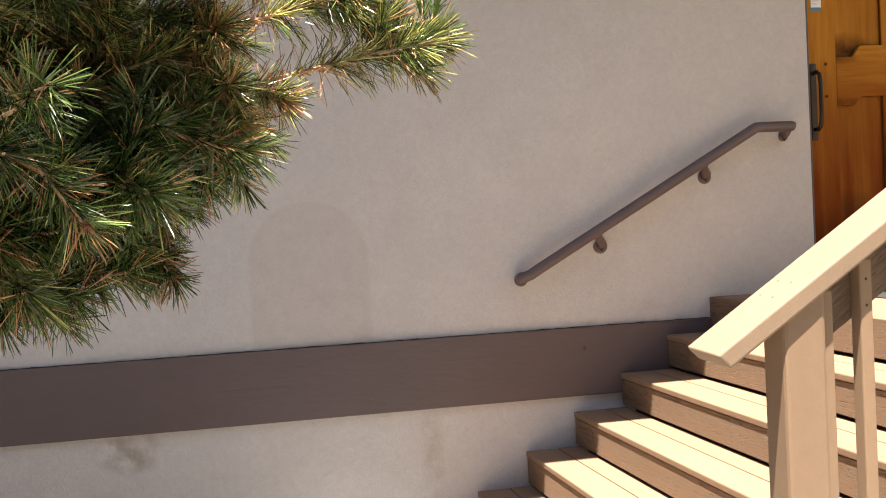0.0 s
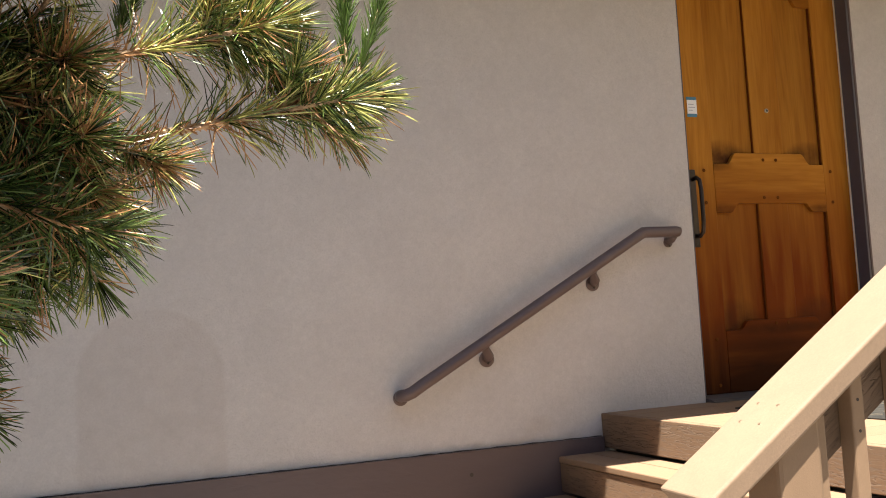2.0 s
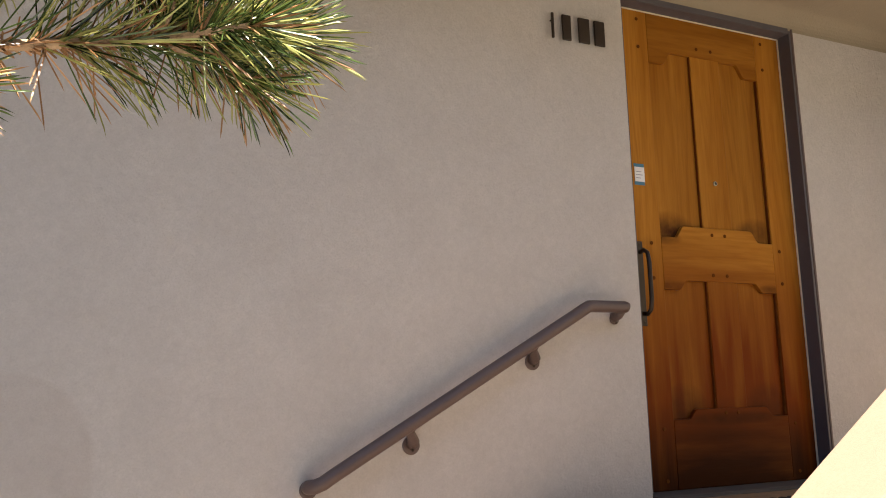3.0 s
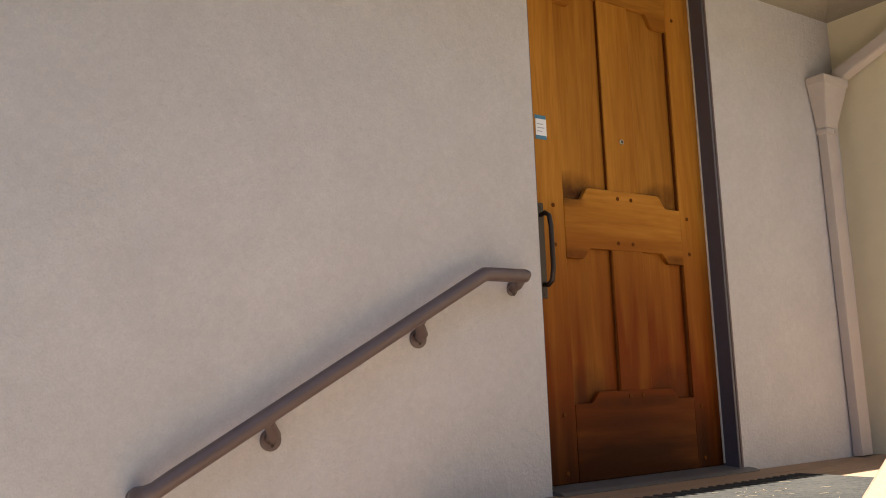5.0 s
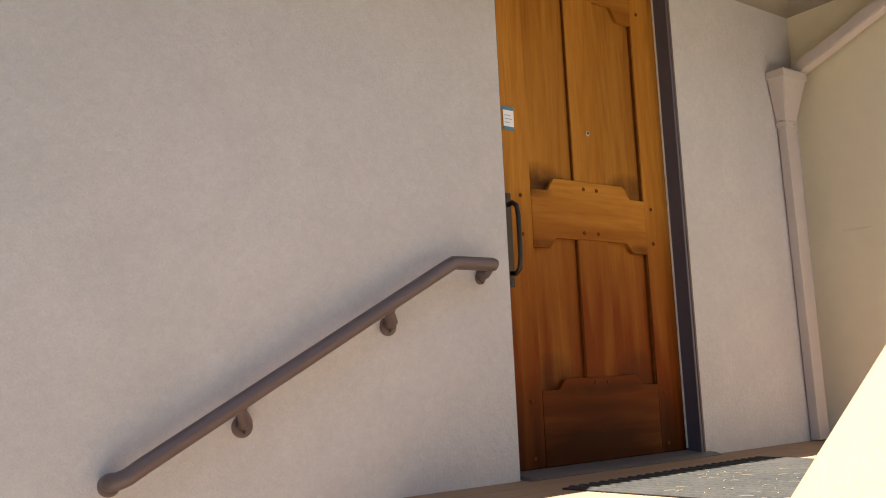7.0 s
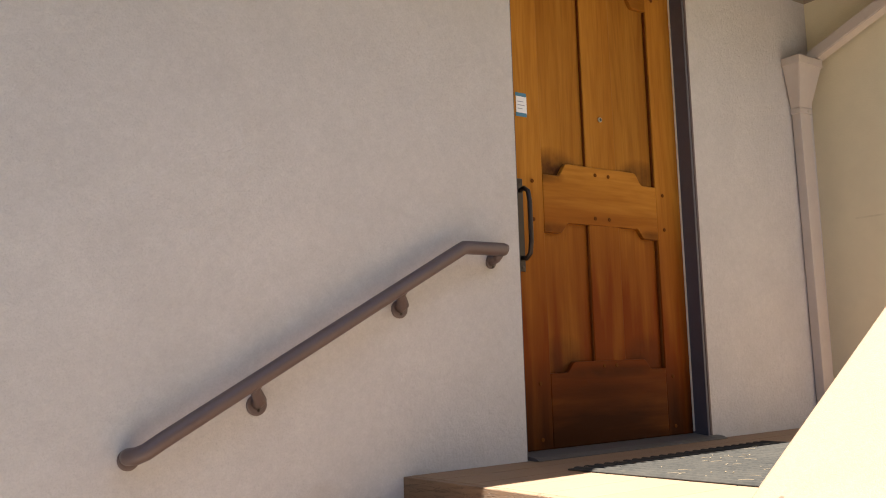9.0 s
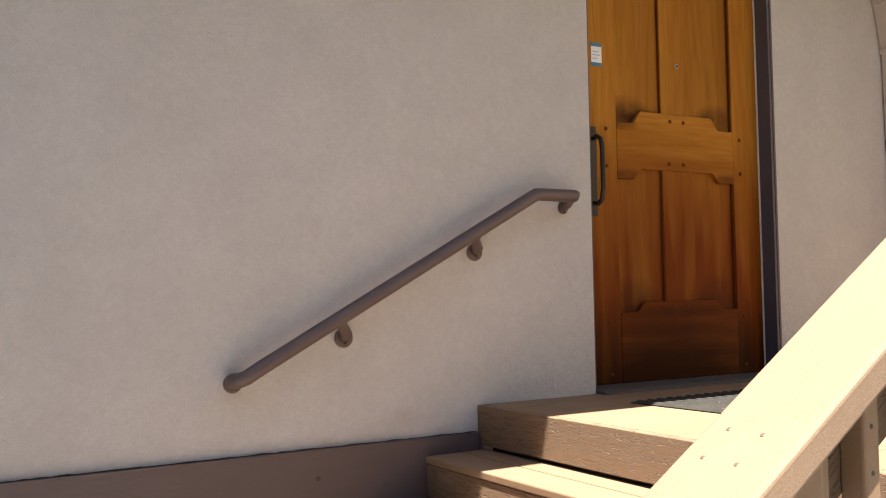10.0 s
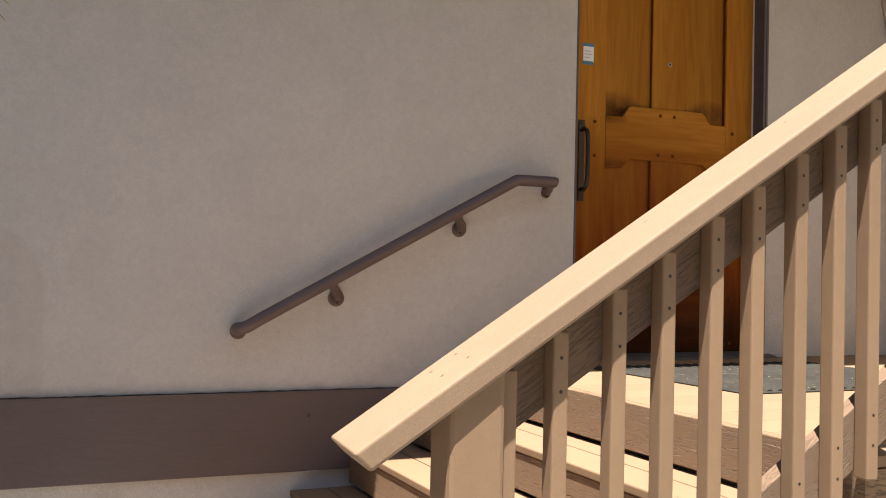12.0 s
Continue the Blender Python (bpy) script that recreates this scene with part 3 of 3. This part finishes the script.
for k in range(1, 6):
    for y in (-0.42, -0.98, -1.55):
        x = nose_x(y, k) + 0.03
        part("screw", disc((x, y, -RISE * k - 0.0005), (0, 0, 1), 0.004, 0.001, 8), M_SCREW, stairs)

# ---- railing ----
CAP_X, CAP_Z, PITCH = -1.49, 0.1294, 0.6456
CAP_Y, DRIFT = -1.9094, 0.027
RAIL_END = 0.16


def cap_z(x):
    return CAP_Z + PITCH * (x - CAP_X)


def cap_y(x):
    return CAP_Y + DRIFT * (x - CAP_X)


def sloped(x0, x1, y0, y1, top, bottom, bevel=0.003, lean=0.0):
    """A board along the rail from x0 to x1; y0, y1: off the cap's wall-side edge; top, bottom: straight below the cap's top."""
    bm = bmesh.new()
    vs = []
    for x, s in ((x0, lean), (x1, 0.0)):
        for y in (y0, y1):
            for d, q in ((top, 0.0), (bottom, s)):
                vs.append(bm.verts.new((x + q, cap_y(x) + y, cap_z(x + q) - d)))
    for f in ((0, 1, 3, 2), (4, 6, 7, 5), (0, 2, 6, 4), (1, 5, 7, 3), (0, 4, 5, 1), (2, 3, 7, 6)):
        bm.faces.new([vs[i] for i in f])
    bmesh.ops.recalc_face_normals(bm, faces=bm.faces[:])
    if bevel:
        bmesh.ops.bevel(bm, geom=bm.edges[:], offset=bevel, segments=3, affect="EDGES", profile=0.5)
    return bm


railing = thing("stair_railing", "tan composite stair railing with square balusters", "railing")
cap = part("cap", sloped(-1.532, RAIL_END, 0.0, -0.146, 0.0, 0.049, 0.006, 0.03), M_CAP, railing, "wide pale cap board")
UP = Vector((-math.sin(SLOPE), 0, math.cos(SLOPE)))
for x in (-1.322, -1.367, 0.02, 0.065):
    for y in (-0.036, -0.088):
        part("screw", disc(Vector((x, cap_y(x) + y, cap_z(x))) - UP * 0.0005, UP, 0.0035, 0.0012, 8), M_SCREW, cap)
for x in (-0.95, -0.62, -0.30):
    part("screw", disc(Vector((x, cap_y(x) - 0.05, cap_z(x))) - UP * 0.0005, UP, 0.0035, 0.0012, 8), M_SCREW, cap)


def rail_post(x0, x1, foot):
    bm = box(x0, x1, cap_y(x0) - 0.132, cap_y(x0) - 0.042, foot, cap_z(x1) + 0.1, 0.009, 2)
    low = Vector((x0, 0, cap_z(x0) - 0.0485))
    bmesh.ops.bisect_plane(bm, geom=bm.verts[:] + bm.edges[:] + bm.faces[:], plane_co=low, plane_no=UP, clear_outer=True)
    bmesh.ops.holes_fill(bm, edges=[e for e in bm.edges if e.is_boundary])
    return bm


part("post", rail_post(-1.370, -1.272, GROUND), M_DECK, railing)
part("post", rail_post(0.02, 0.115, 0.0), M_DECK, railing)
part("upper_board", sloped(-1.270, 0.018, -0.044, -0.080, 0.0505, 0.186), M_GRAIN_RAIL, railing, "upper board with embossed wood grain")
part("lower_board", sloped(-1.270, 0.018, -0.044, -0.080, 0.676, 0.805), M_GRAIN_RAIL, railing, "lower board with embossed wood grain")
BAL = 0.030
for k, x in enumerate((-1.243, -1.146, -1.030, -0.927, -0.820, -0.7246, -0.619, -0.522, -0.429, -0.329, -0.229, -0.129)):
    y = cap_y(x) - 0.081
    top = cap_z(x - BAL) - 0.051
    bm = box(x - BAL, x, y - 0.036, y, cap_z(x) - 0.835, top, 0.004, 2)
    bal = part("baluster", bm, M_DECK, railing)
    for d in (0.115, 0.172, 0.705, 0.765) if k else ():
        part("screw", disc((x - BAL / 2, y - 0.0355, cap_z(x) - d), (0, -1, 0), 0.0034, 0.0009, 8), M_IRON, bal)

# ---- wall handrail ----
handrail = thing("wall_handrail", "brown painted pipe handrail fixed to the stucco wall", "handrail")
RY = -0.075
run = [(-1.405, -0.004, 0.140), (-1.412, -0.030, 0.142), (-1.415, -0.055, 0.145), (-1.402, -0.070, 0.147), (-1.380, RY, 0.1555), (-1.335, RY, 0.1822), (-1.285, RY, 0.2098)]
run += [(-1.285 + (0.955) * k / 6, RY, 0.2098 + (0.738 - 0.2098) * k / 6) for k in range(1, 7)]
run += [(-0.312, RY, 0.7475), (-0.29, RY, 0.7485), (-0.20, RY, 0.7485), (-0.142, RY, 0.7485), (-0.130, RY, 0.747), (-0.126, RY, 0.745)]
part("pipe", tube(run, [0.0235] * (len(run) - 2) + [0.021, 0.013], 20), M_RAIL, handrail, smooth=True)
part("end_flange", disc((-1.405, 0.0, 0.132), (0, -1, 0), 0.030, 0.006, 22), M_RAIL, handrail)
for bx, bz, px, r in ((-1.037, 0.257, -1.062, 0.032), (-0.532, 0.541, -0.556, 0.031), (-0.140, 0.709, -0.152, 0.022)):
    pipe_z = 0.7485 if px > -0.3 else 0.212 + (px + 1.285) * 0.5529
    bracket = part("bracket", tube([(bx, -0.004, bz + 0.008), (bx + 0.002, -0.022, bz + 0.014), (px, -0.050, pipe_z - 0.030), (px, RY + 0.004, pipe_z - 0.014)], [0.022, 0.020, 0.016, 0.015], 14), M_RAIL, handrail, smooth=True)
    part("flange", disc((bx, 0.0, bz), (0, -1, 0), r, 0.007, 24), M_RAIL, bracket)
    part("screw", disc((bx + 0.004, -0.007, bz - 0.017), (0, -1, 0), 0.0045, 0.0025, 8), M_IRON, bracket)

# ---- door mat ----
mat = thing("door_mat", "dark grey ribbed rubber mat strewn with dry needles", "door mat")
MAT = ((-0.078, -0.289), (1.000, -0.255), (1.070, -1.045), (0.045, -1.045))


def on_mat(u, v):
    """A place on the mat: u along the wall, v away from it, both 0 to 1."""
    a, b, c, d = (Vector(p) for p in MAT)
    return a.lerp(b, u).lerp(d.lerp(c, u), v)


part("base", prism([tuple(on_mat(u, v)) for u, v in ((0, 0), (1, 0), (1, 1), (0, 1))], "z", 0.0005, 0.006, 0.002), M_MAT, mat)
count = 23
for k in range(count):
    u = 0.02 + 0.96 * k / (count - 1)
    rib = bmesh.new()
    rings = []
    for v in (0.02, 0.98):
        rings.append([rib.verts.new((*on_mat(u + du, v), z)) for du, z in ((-0.014, 0.0055), (-0.006, 0.012), (0.006, 0.012), (0.014, 0.0055))])
    for i in range(4):
        rib.faces.new((rings[0][i], rings[0][(i + 1) % 4], rings[1][(i + 1) % 4], rings[1][i]))
    rib.faces.new(rings[0])
    rib.faces.new(rings[1])
    bmesh.ops.recalc_face_normals(rib, faces=rib.faces[:])
    part("rib", rib, M_MAT, mat)
straw = bmesh.new()
chance = random.Random(5)
for k in range(48):
    a, s = chance.uniform(0, 3.14), chance.uniform(0.006, 0.024)
    d = Vector((math.cos(a), math.sin(a), 0)) * s
    p = Vector((*on_mat(chance.uniform(0.02, 0.98), chance.uniform(0.02, 0.98)), 0.0128))
    tube([p - d, p + Vector((0, 0, 0.001)), p + d], 0.0005, 3, straw)
for k in range(26):
    p = Vector((*on_mat(chance.random(), chance.random()), 0.0138))
    size = chance.uniform(0.002, 0.005)
    tube([p, p + Vector((size, size * 0.4, 0.0005)), p + Vector((size * 1.8, 0, 0))], [0.0004, 0.0018, 0.0004], 5, straw)
tagged(mesh_object("pine_litter", straw, M_STRAW), "dry straw-coloured needles lying on the mat", "litter", kind="stuff")

# ---- downspout ----
spout = thing("downspout", "beige painted metal downspout with hopper in the corner", "downspout")
part("pipe", prism([(1.800, 0.004), (1.886, 0.004), (1.862, 1.54), (1.776, 1.54)], "y", -0.052, -0.005, 0.004), M_SPOUT, spout)
hopper_bm = bmesh.new()
low = [hopper_bm.verts.new(p) for p in ((1.774, -0.054, 1.535), (1.866, -0.054, 1.535), (1.866, -0.004, 1.535), (1.774, -0.004, 1.535))]
high = [hopper_bm.verts.new(p) for p in ((1.728, -0.097, 1.745), (1.918, -0.097, 1.745), (1.918, -0.003, 1.745), (1.728, -0.003, 1.745))]
hopper_bm.faces.new(low)
hopper_bm.faces.new(high)
for i in range(4):
    hopper_bm.faces.new((low[i], low[(i + 1) % 4], high[(i + 1) % 4], high[i]))
bmesh.ops.recalc_face_normals(hopper_bm, faces=hopper_bm.faces[:])
bmesh.ops.bevel(hopper_bm, geom=hopper_bm.edges[:], offset=0.003, segments=2, affect="EDGES")
hopper = part("hopper", hopper_bm, M_SPOUT, spout)
part("rim", box(1.724, 1.923, -0.101, -0.002, 1.742, 1.782, 0.003), M_SPOUT, hopper)
part("strap", box(1.770, 1.870, -0.058, -0.002, 1.508, 1.534, 0.002), M_SPOUT, spout)
part("strap_screw", disc((1.835, -0.058, 1.52), (0, -1, 0), 0.006, 0.003, 8), M_STEEL, spout)
SLANT_Y = -1.07
elbow = bmesh.new()
ends = ((-0.040, 1.800), (SLANT_Y, 2.215))
for y, z in ends:
    for x in (1.884, 1.955):
        for d in (-0.032, 0.032):
            elbow.verts.new((x, y, z + d))
elbow.verts.ensure_lookup_table()
for f in ((0, 1, 3, 2), (4, 6, 7, 5), (0, 2, 6, 4), (1, 5, 7, 3), (0, 4, 5, 1), (2, 3, 7, 6)):
    elbow.faces.new([elbow.verts[i] for i in f])
bmesh.ops.recalc_face_normals(elbow, faces=elbow.faces[:])
bmesh.ops.bevel(elbow, geom=elbow.edges[:], offset=0.005, segments=2, affect="EDGES")
part("slanted_pipe", elbow, M_SPOUT, spout)

# ---- pine ----
TRUNK = Vector((-3.85, -2.3, GROUND))
pine = thing("pine_tree", "long-needled pine with young green candles and dry twigs", "tree", at=TRUNK)
rng = random.Random(11)


def in_tree(p):
    return Vector(p) - TRUNK


def curve_points(a, b, sag, steps=9):
    """A limb from a to b, sagging in the middle and wandering a little."""
    a, b = Vector(a), Vector(b)
    side = Vector((rng.uniform(-1, 1), rng.uniform(-1, 1), 0)) * 0.03
    pts = []
    for k in range(steps + 1):
        f = k / steps
        p = a.lerp(b, f) + Vector((0, 0, -sag * math.sin(math.pi * f))) + side * math.sin(2 * math.pi * f)
        pts.append(p)
    return pts


class Needles:
    """Gathers thin three-sided tapered needles for one mesh."""

    def __init__(self):
        self.verts, self.faces = [], []

    def add(self, root, way, length, bend, girth):
        way = way.normalized()
        side = way.cross(Vector((rng.random() - 0.5, rng.random() - 0.5, rng.random() - 0.5))).normalized()
        up = way.cross(side)
        start = len(self.verts)
        middle = root + way * length * 0.9 + bend * 0.75
        tip = root + way * length + bend
        for c, g in ((root, girth), (middle, girth * 0.9)):
            for k in range(3):
                a = 2.0944 * k
                self.verts.append(c + g * (math.cos(a) * side + math.sin(a) * up))
        self.verts.append(tip)
        for k in range(3):
            j = (k + 1) % 3
            self.faces.append((start + k, start + j, start + 3 + j, start + 3 + k))
            self.faces.append((start + 3 + k, start + 3 + j, start + 6))

    def build(self, name, mat, label):
        if not self.verts:
            return
        me = bpy.data.meshes.new(name)
        me.from_pydata([tuple(v) for v in self.verts], [], self.faces)
        me.materials.append(mat)
        ob = new(name, me)
        ob.parent = pine
        tagged(ob, label, kind="stuff")


green, sunny, dry, young = Needles(), Needles(), Needles(), Needles()
twigs = []


def brush(root, tip, count, length, spread=(20, 78), dead=0.05, bright=0.2, start=0.25):
    """Needles all round the outer stretch of a shoot, leaning forward."""
    root, tip = Vector(root), Vector(tip)
    axis = (tip - root).normalized()
    side = axis.cross(Vector((0.2, 0.9, 0.3))).normalized()
    other = axis.cross(side)
    for k in range(count):
        f = start + (1 - start) * rng.random() ** 0.8
        a = rng.uniform(0, 2 * math.pi)
        lean = radians(rng.uniform(*spread)) * (1.15 - 0.6 * max(0.0, f - 0.5))
        way = axis * math.cos(lean) + (side * math.cos(a) + other * math.sin(a)) * math.sin(lean)
        p = root.lerp(tip, f)
        bend = Vector((rng.gauss(0, 0.04), rng.gauss(0, 0.04), -rng.uniform(0.0, 0.10))) * length
        size = length * rng.uniform(0.75, 1.1)
        u = rng.random()
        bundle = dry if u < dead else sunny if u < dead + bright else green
        for n in range(2):
            jitter = Vector((rng.gauss(0, 1), rng.gauss(0, 1), rng.gauss(0, 1))) * 0.13
            bundle.add(p, way + jitter, size, bend, rng.uniform(0.0007, 0.00108))


def candle(root, tip, count=120):
    """A young upright shoot closely set with short dark needles."""
    root, tip = Vector(root), Vector(tip)
    axis = (tip - root).normalized()
    side = axis.cross(Vector((0.3, 0.9, 0.1))).normalized()
    other = axis.cross(side)
    twigs.append(([root, root.lerp(tip, 0.5), tip], 0.004))
    for k in range(count):
        f = rng.random() ** 0.75
        a = rng.uniform(0, 2 * math.pi)
        lean = radians(rng.uniform(10, 38))
        way = axis * math.cos(lean) + (side * math.cos(a) + other * math.sin(a)) * math.sin(lean)
        young.add(root.lerp(tip, f), way, rng.uniform(0.028, 0.05), Vector((0, 0, 0)), 0.0008)


def stubs(points, radius, count):
    """Short scales left by fallen needles along a bare limb."""
    for k in range(count):
        i = rng.randrange(len(points) - 1)
        p = points[i].lerp(points[i + 1], rng.random())
        way = Vector((rng.gauss(0, 1), rng.gauss(0, 1), rng.gauss(0, 1))).normalized()
        dry.add(p + way * radius * 0.6, way + (points[i + 1] - points[i]).normalized(), rng.uniform(0.006, 0.014), Vector((0, 0, 0)), 0.0012)


def limb(a, b, sag, thick, shoots, spread, needle=0.10, count=90, bare=0.45):
    """A limb with side shoots over its outer stretch, each ending in a brush of needles."""
    pts = [in_tree(p) for p in curve_points(a, b, sag)]
    part("limb", tube(pts, [thick * (1 - 0.8 * k / (len(pts) - 1)) for k in range(len(pts))], 9), M_BARK, pine, smooth=True)
    stubs(pts, thick, 260)
    main = (pts[-1] - pts[0]).normalized()
    brush(pts[-3], pts[-1] + main * 0.01, int(count * 1.5), needle, dead=0.08, start=0.0)
    for k in range(shoots):
        f = bare + (1 - bare) * (k + rng.random()) / shoots
        i = min(int(f * (len(pts) - 1)), len(pts) - 2)
        p = pts[i].lerp(pts[i + 1], f * (len(pts) - 1) - i)
        way = (main * rng.uniform(0.3, 0.9) + Vector((rng.uniform(-0.3, 0.5), rng.uniform(-1, 1), rng.uniform(-0.75, 0.8))) * spread).normalized()
        reach = rng.uniform(0.09, 0.2)
        tip = p + way * reach
        twigs.append(([p, p.lerp(tip, 0.5) + Vector((0, 0, -0.006)), tip], 0.0042))
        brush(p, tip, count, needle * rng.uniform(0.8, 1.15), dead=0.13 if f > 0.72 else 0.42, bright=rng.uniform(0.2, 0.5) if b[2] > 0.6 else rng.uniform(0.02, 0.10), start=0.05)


part("trunk", tube([in_tree(TRUNK + Vector(p)) for p in ((0, 0, -0.05), (0.02, 0.0, 0.3), (0.0, 0.02, 1.0), (0.04, 0.0, 1.9), (0.02, 0.03, 2.4), (0.05, 0.0, 2.75))], [0.13, 0.11, 0.10, 0.085, 0.05, 0.02], 14), M_BARK, pine, smooth=True)

# the two limbs that reach out before the wall
for start, tip, sag, hang in (((-3.84, -2.28, 0.45), (-2.216, -2.046, 0.859), 0.03, 0.0), ((-3.84, -2.30, 0.40), (-2.088, -2.035, 0.765), 0.035, 0.02)):
    pts = [in_tree(p) for p in curve_points(start, tip, sag, 16)]
    part("limb", tube(pts, [0.015 - 0.0112 * k / 16 for k in range(17)], 10), M_BARK, pine, smooth=True)
    stubs(pts[8:], 0.008, 700)
    way = (pts[-1] - pts[-2]).normalized()
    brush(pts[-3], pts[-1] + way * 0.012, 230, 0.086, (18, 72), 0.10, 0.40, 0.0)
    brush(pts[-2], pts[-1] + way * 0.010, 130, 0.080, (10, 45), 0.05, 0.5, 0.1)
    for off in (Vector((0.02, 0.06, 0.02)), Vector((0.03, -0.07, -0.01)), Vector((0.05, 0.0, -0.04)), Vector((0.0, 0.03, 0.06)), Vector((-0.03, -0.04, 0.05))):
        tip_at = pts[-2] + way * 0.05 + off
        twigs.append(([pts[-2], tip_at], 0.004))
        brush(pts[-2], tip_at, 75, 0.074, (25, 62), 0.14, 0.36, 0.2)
    for k in range(90):
        p = pts[-4].lerp(pts[-1], rng.random())
        dry.add(p, Vector((rng.uniform(-0.2, 0.6), rng.uniform(-0.5, 0.5), rng.uniform(-1.0, 0.9))), rng.uniform(0.04, 0.085), Vector((0, 0, -0.008)), 0.0009)
    for k in range(14):
        p = pts[8].lerp(pts[13], rng.random())
        away = (way * rng.uniform(0.3, 0.9) + Vector((0.0, rng.uniform(-1, 1), rng.uniform(-0.9, 0.6)))).normalized()
        tip_at = p + away * rng.uniform(0.06, 0.13)
        twigs.append(([p, tip_at], 0.0035))
        brush(p, tip_at, 110, 0.072, (20, 70), 0.45, 0.2, 0.1)
    # hanging and upright fringes along the bare stretch
    for k in range(60):
        p = pts[-6].lerp(pts[-2], rng.random())
        (sunny if rng.random() < 0.4 else green).add(p, Vector((rng.uniform(0.1, 0.6), rng.uniform(-0.4, 0.4), rng.uniform(0.3, 1.0))), rng.uniform(0.05, 0.09), Vector((0, 0, 0)), 0.0009)
for a, b in (((-2.237, -2.046, 0.861), (-2.162, -2.035, 1.022)), ((-2.259, -2.056, 0.850), (-2.226, -2.067, 0.968)), ((-2.105, -2.035, 0.790), (-2.098, -2.024, 0.918)), ((-2.090, -2.035, 0.784), (-2.046, -2.046, 0.912)), ((-2.425, -2.024, 0.829), (-2.404, -2.024, 0.904))):
    candle(in_tree(a), in_tree(b), 300)

# the denser crown behind them
for start_z, tip, sag, shoots in (
    (1.1, (-2.49, -2.12, 1.05), 0.05, 12),
    (1.1, (-2.55, -2.16, 0.99), 0.05, 14),
    (0.9, (-2.52, -2.06, 0.82), 0.05, 16),
    (0.7, (-2.578, -1.98, 0.74), 0.05, 16),
    (0.6, (-2.618, -2.12, 0.7), 0.05, 16),
    (0.5, (-2.508, -2.08, 0.63), 0.05, 15),
    (0.9, (-2.57, -2.2, 0.89), 0.05, 14),
    (0.8, (-2.62, -2.32, 0.93), 0.05, 15),
    (0.6, (-2.528, -2.04, 0.66), 0.05, 16),
    (0.5, (-2.558, -2.2, 0.6), 0.06, 16),
    (0.3, (-2.568, -2.08, 0.555), 0.05, 16),
    (0.3, (-2.638, -2.3, 0.515), 0.05, 15),
    (0.4, (-2.628, -2.04, 0.455), 0.03, 15),
    (0.4, (-2.708, -2.25, 0.445), 0.03, 15),
    (0.35, (-2.688, -2.1, 0.355), 0.03, 12),
    (0.2, (-2.768, -2.42, 0.595), 0.06, 15),
    (0.4, (-2.808, -2.22, 0.415), 0.03, 13),
    (0.4, (-2.908, -2.05, 0.415), 0.03, 13),
    (0.5, (-2.778, -1.95, 0.75), 0.05, 15),
    (0.5, (-2.898, -2.3, 0.7), 0.05, 15),
    (0.5, (-2.50, -1.94, 0.635), 0.04, 12),
    (0.45, (-2.55, -1.98, 0.55), 0.04, 12),
):
    limb((-3.84, -2.3, start_z), tip, sag, 0.016, shoots, 0.9, needle=0.076, bare=0.6, count=110)

# close boughs on top, over the lower ones
for start_z, tip in ((1.1, (-2.70, -2.30, 1.14)), (1.1, (-2.80, -2.48, 1.17)), (1.2, (-2.86, -2.20, 1.22)), (1.1, (-2.95, -2.40, 1.15)), (1.0, (-2.76, -2.16, 1.08)), (1.0, (-3.00, -2.28, 1.10)), (1.1, (-2.66, -2.45, 1.20)), (1.1, (-2.88, -2.58, 1.16)), (1.1, (-2.95, -2.72, 1.15)), (1.1, (-3.10, -2.62, 1.20)), (1.0, (-2.84, -2.70, 1.12))):
    limb((-3.84, -2.3, start_z), tip, 0.04, 0.017, 18, 0.9, needle=0.080, bare=0.5, count=120)

# the far and upper sides of the crown
for start_z, tip in ((0.4, (-4.75, -2.1, 0.6)), (0.6, (-4.6, -2.9, 0.8)), (0.8, (-4.1, -1.45, 0.95)), (0.9, (-4.0, -3.2, 1.1)), (1.0, (-4.7, -1.8, 1.3)), (1.1, (-4.5, -2.7, 1.45)), (1.3, (-3.7, -1.8, 1.65)), (1.3, (-3.75, -2.85, 1.7)), (1.5, (-4.2, -2.1, 1.9)), (1.6, (-3.85, -2.4, 2.05))):
    limb((-3.84, -2.3, start_z), tip, 0.04, 0.016, 12, 0.9, needle=0.085, bare=0.35, count=70)

# reddish bud clusters sit at some of the shoot tips
chance = random.Random(8)
for pts, r in chance.sample([q for q in twigs if q[1] == 0.0042 and in_tree((-3.3, 0, 0)).x < q[0][-1].x and q[0][-1].z < in_tree((0, 0, 1.1)).z], 34):
    buds = bmesh.new()
    ahead = (pts[-1] - pts[-2]).normalized()
    for k in range(11):
        way = (ahead + Vector((chance.gauss(0, 1), chance.gauss(0, 1), chance.gauss(0, 1))) * 0.55).normalized()
        foot = pts[-1] - ahead * chance.uniform(0.0, 0.022)
        size = chance.uniform(0.010, 0.018)
        tube([foot, foot + way * size * 0.5, foot + way * size], [0.0026, 0.0036, 0.0012], 6, buds)
    part("bud_cluster", buds, M_BUD, pine, "reddish brown bud cluster", True)

wood = bmesh.new()
for pts, r in twigs:
    tube(pts, [r] + [r * 0.7] * (len(pts) - 1), 6, wood)
tagged(part("twig", wood, M_BARK, pine), "reddish brown twigs", kind="stuff")
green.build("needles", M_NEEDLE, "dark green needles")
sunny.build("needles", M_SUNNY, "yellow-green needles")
dry.build("needles", M_DRY, "dry brown needles")
young.build("needles", M_CANDLE, "fresh green young needles")
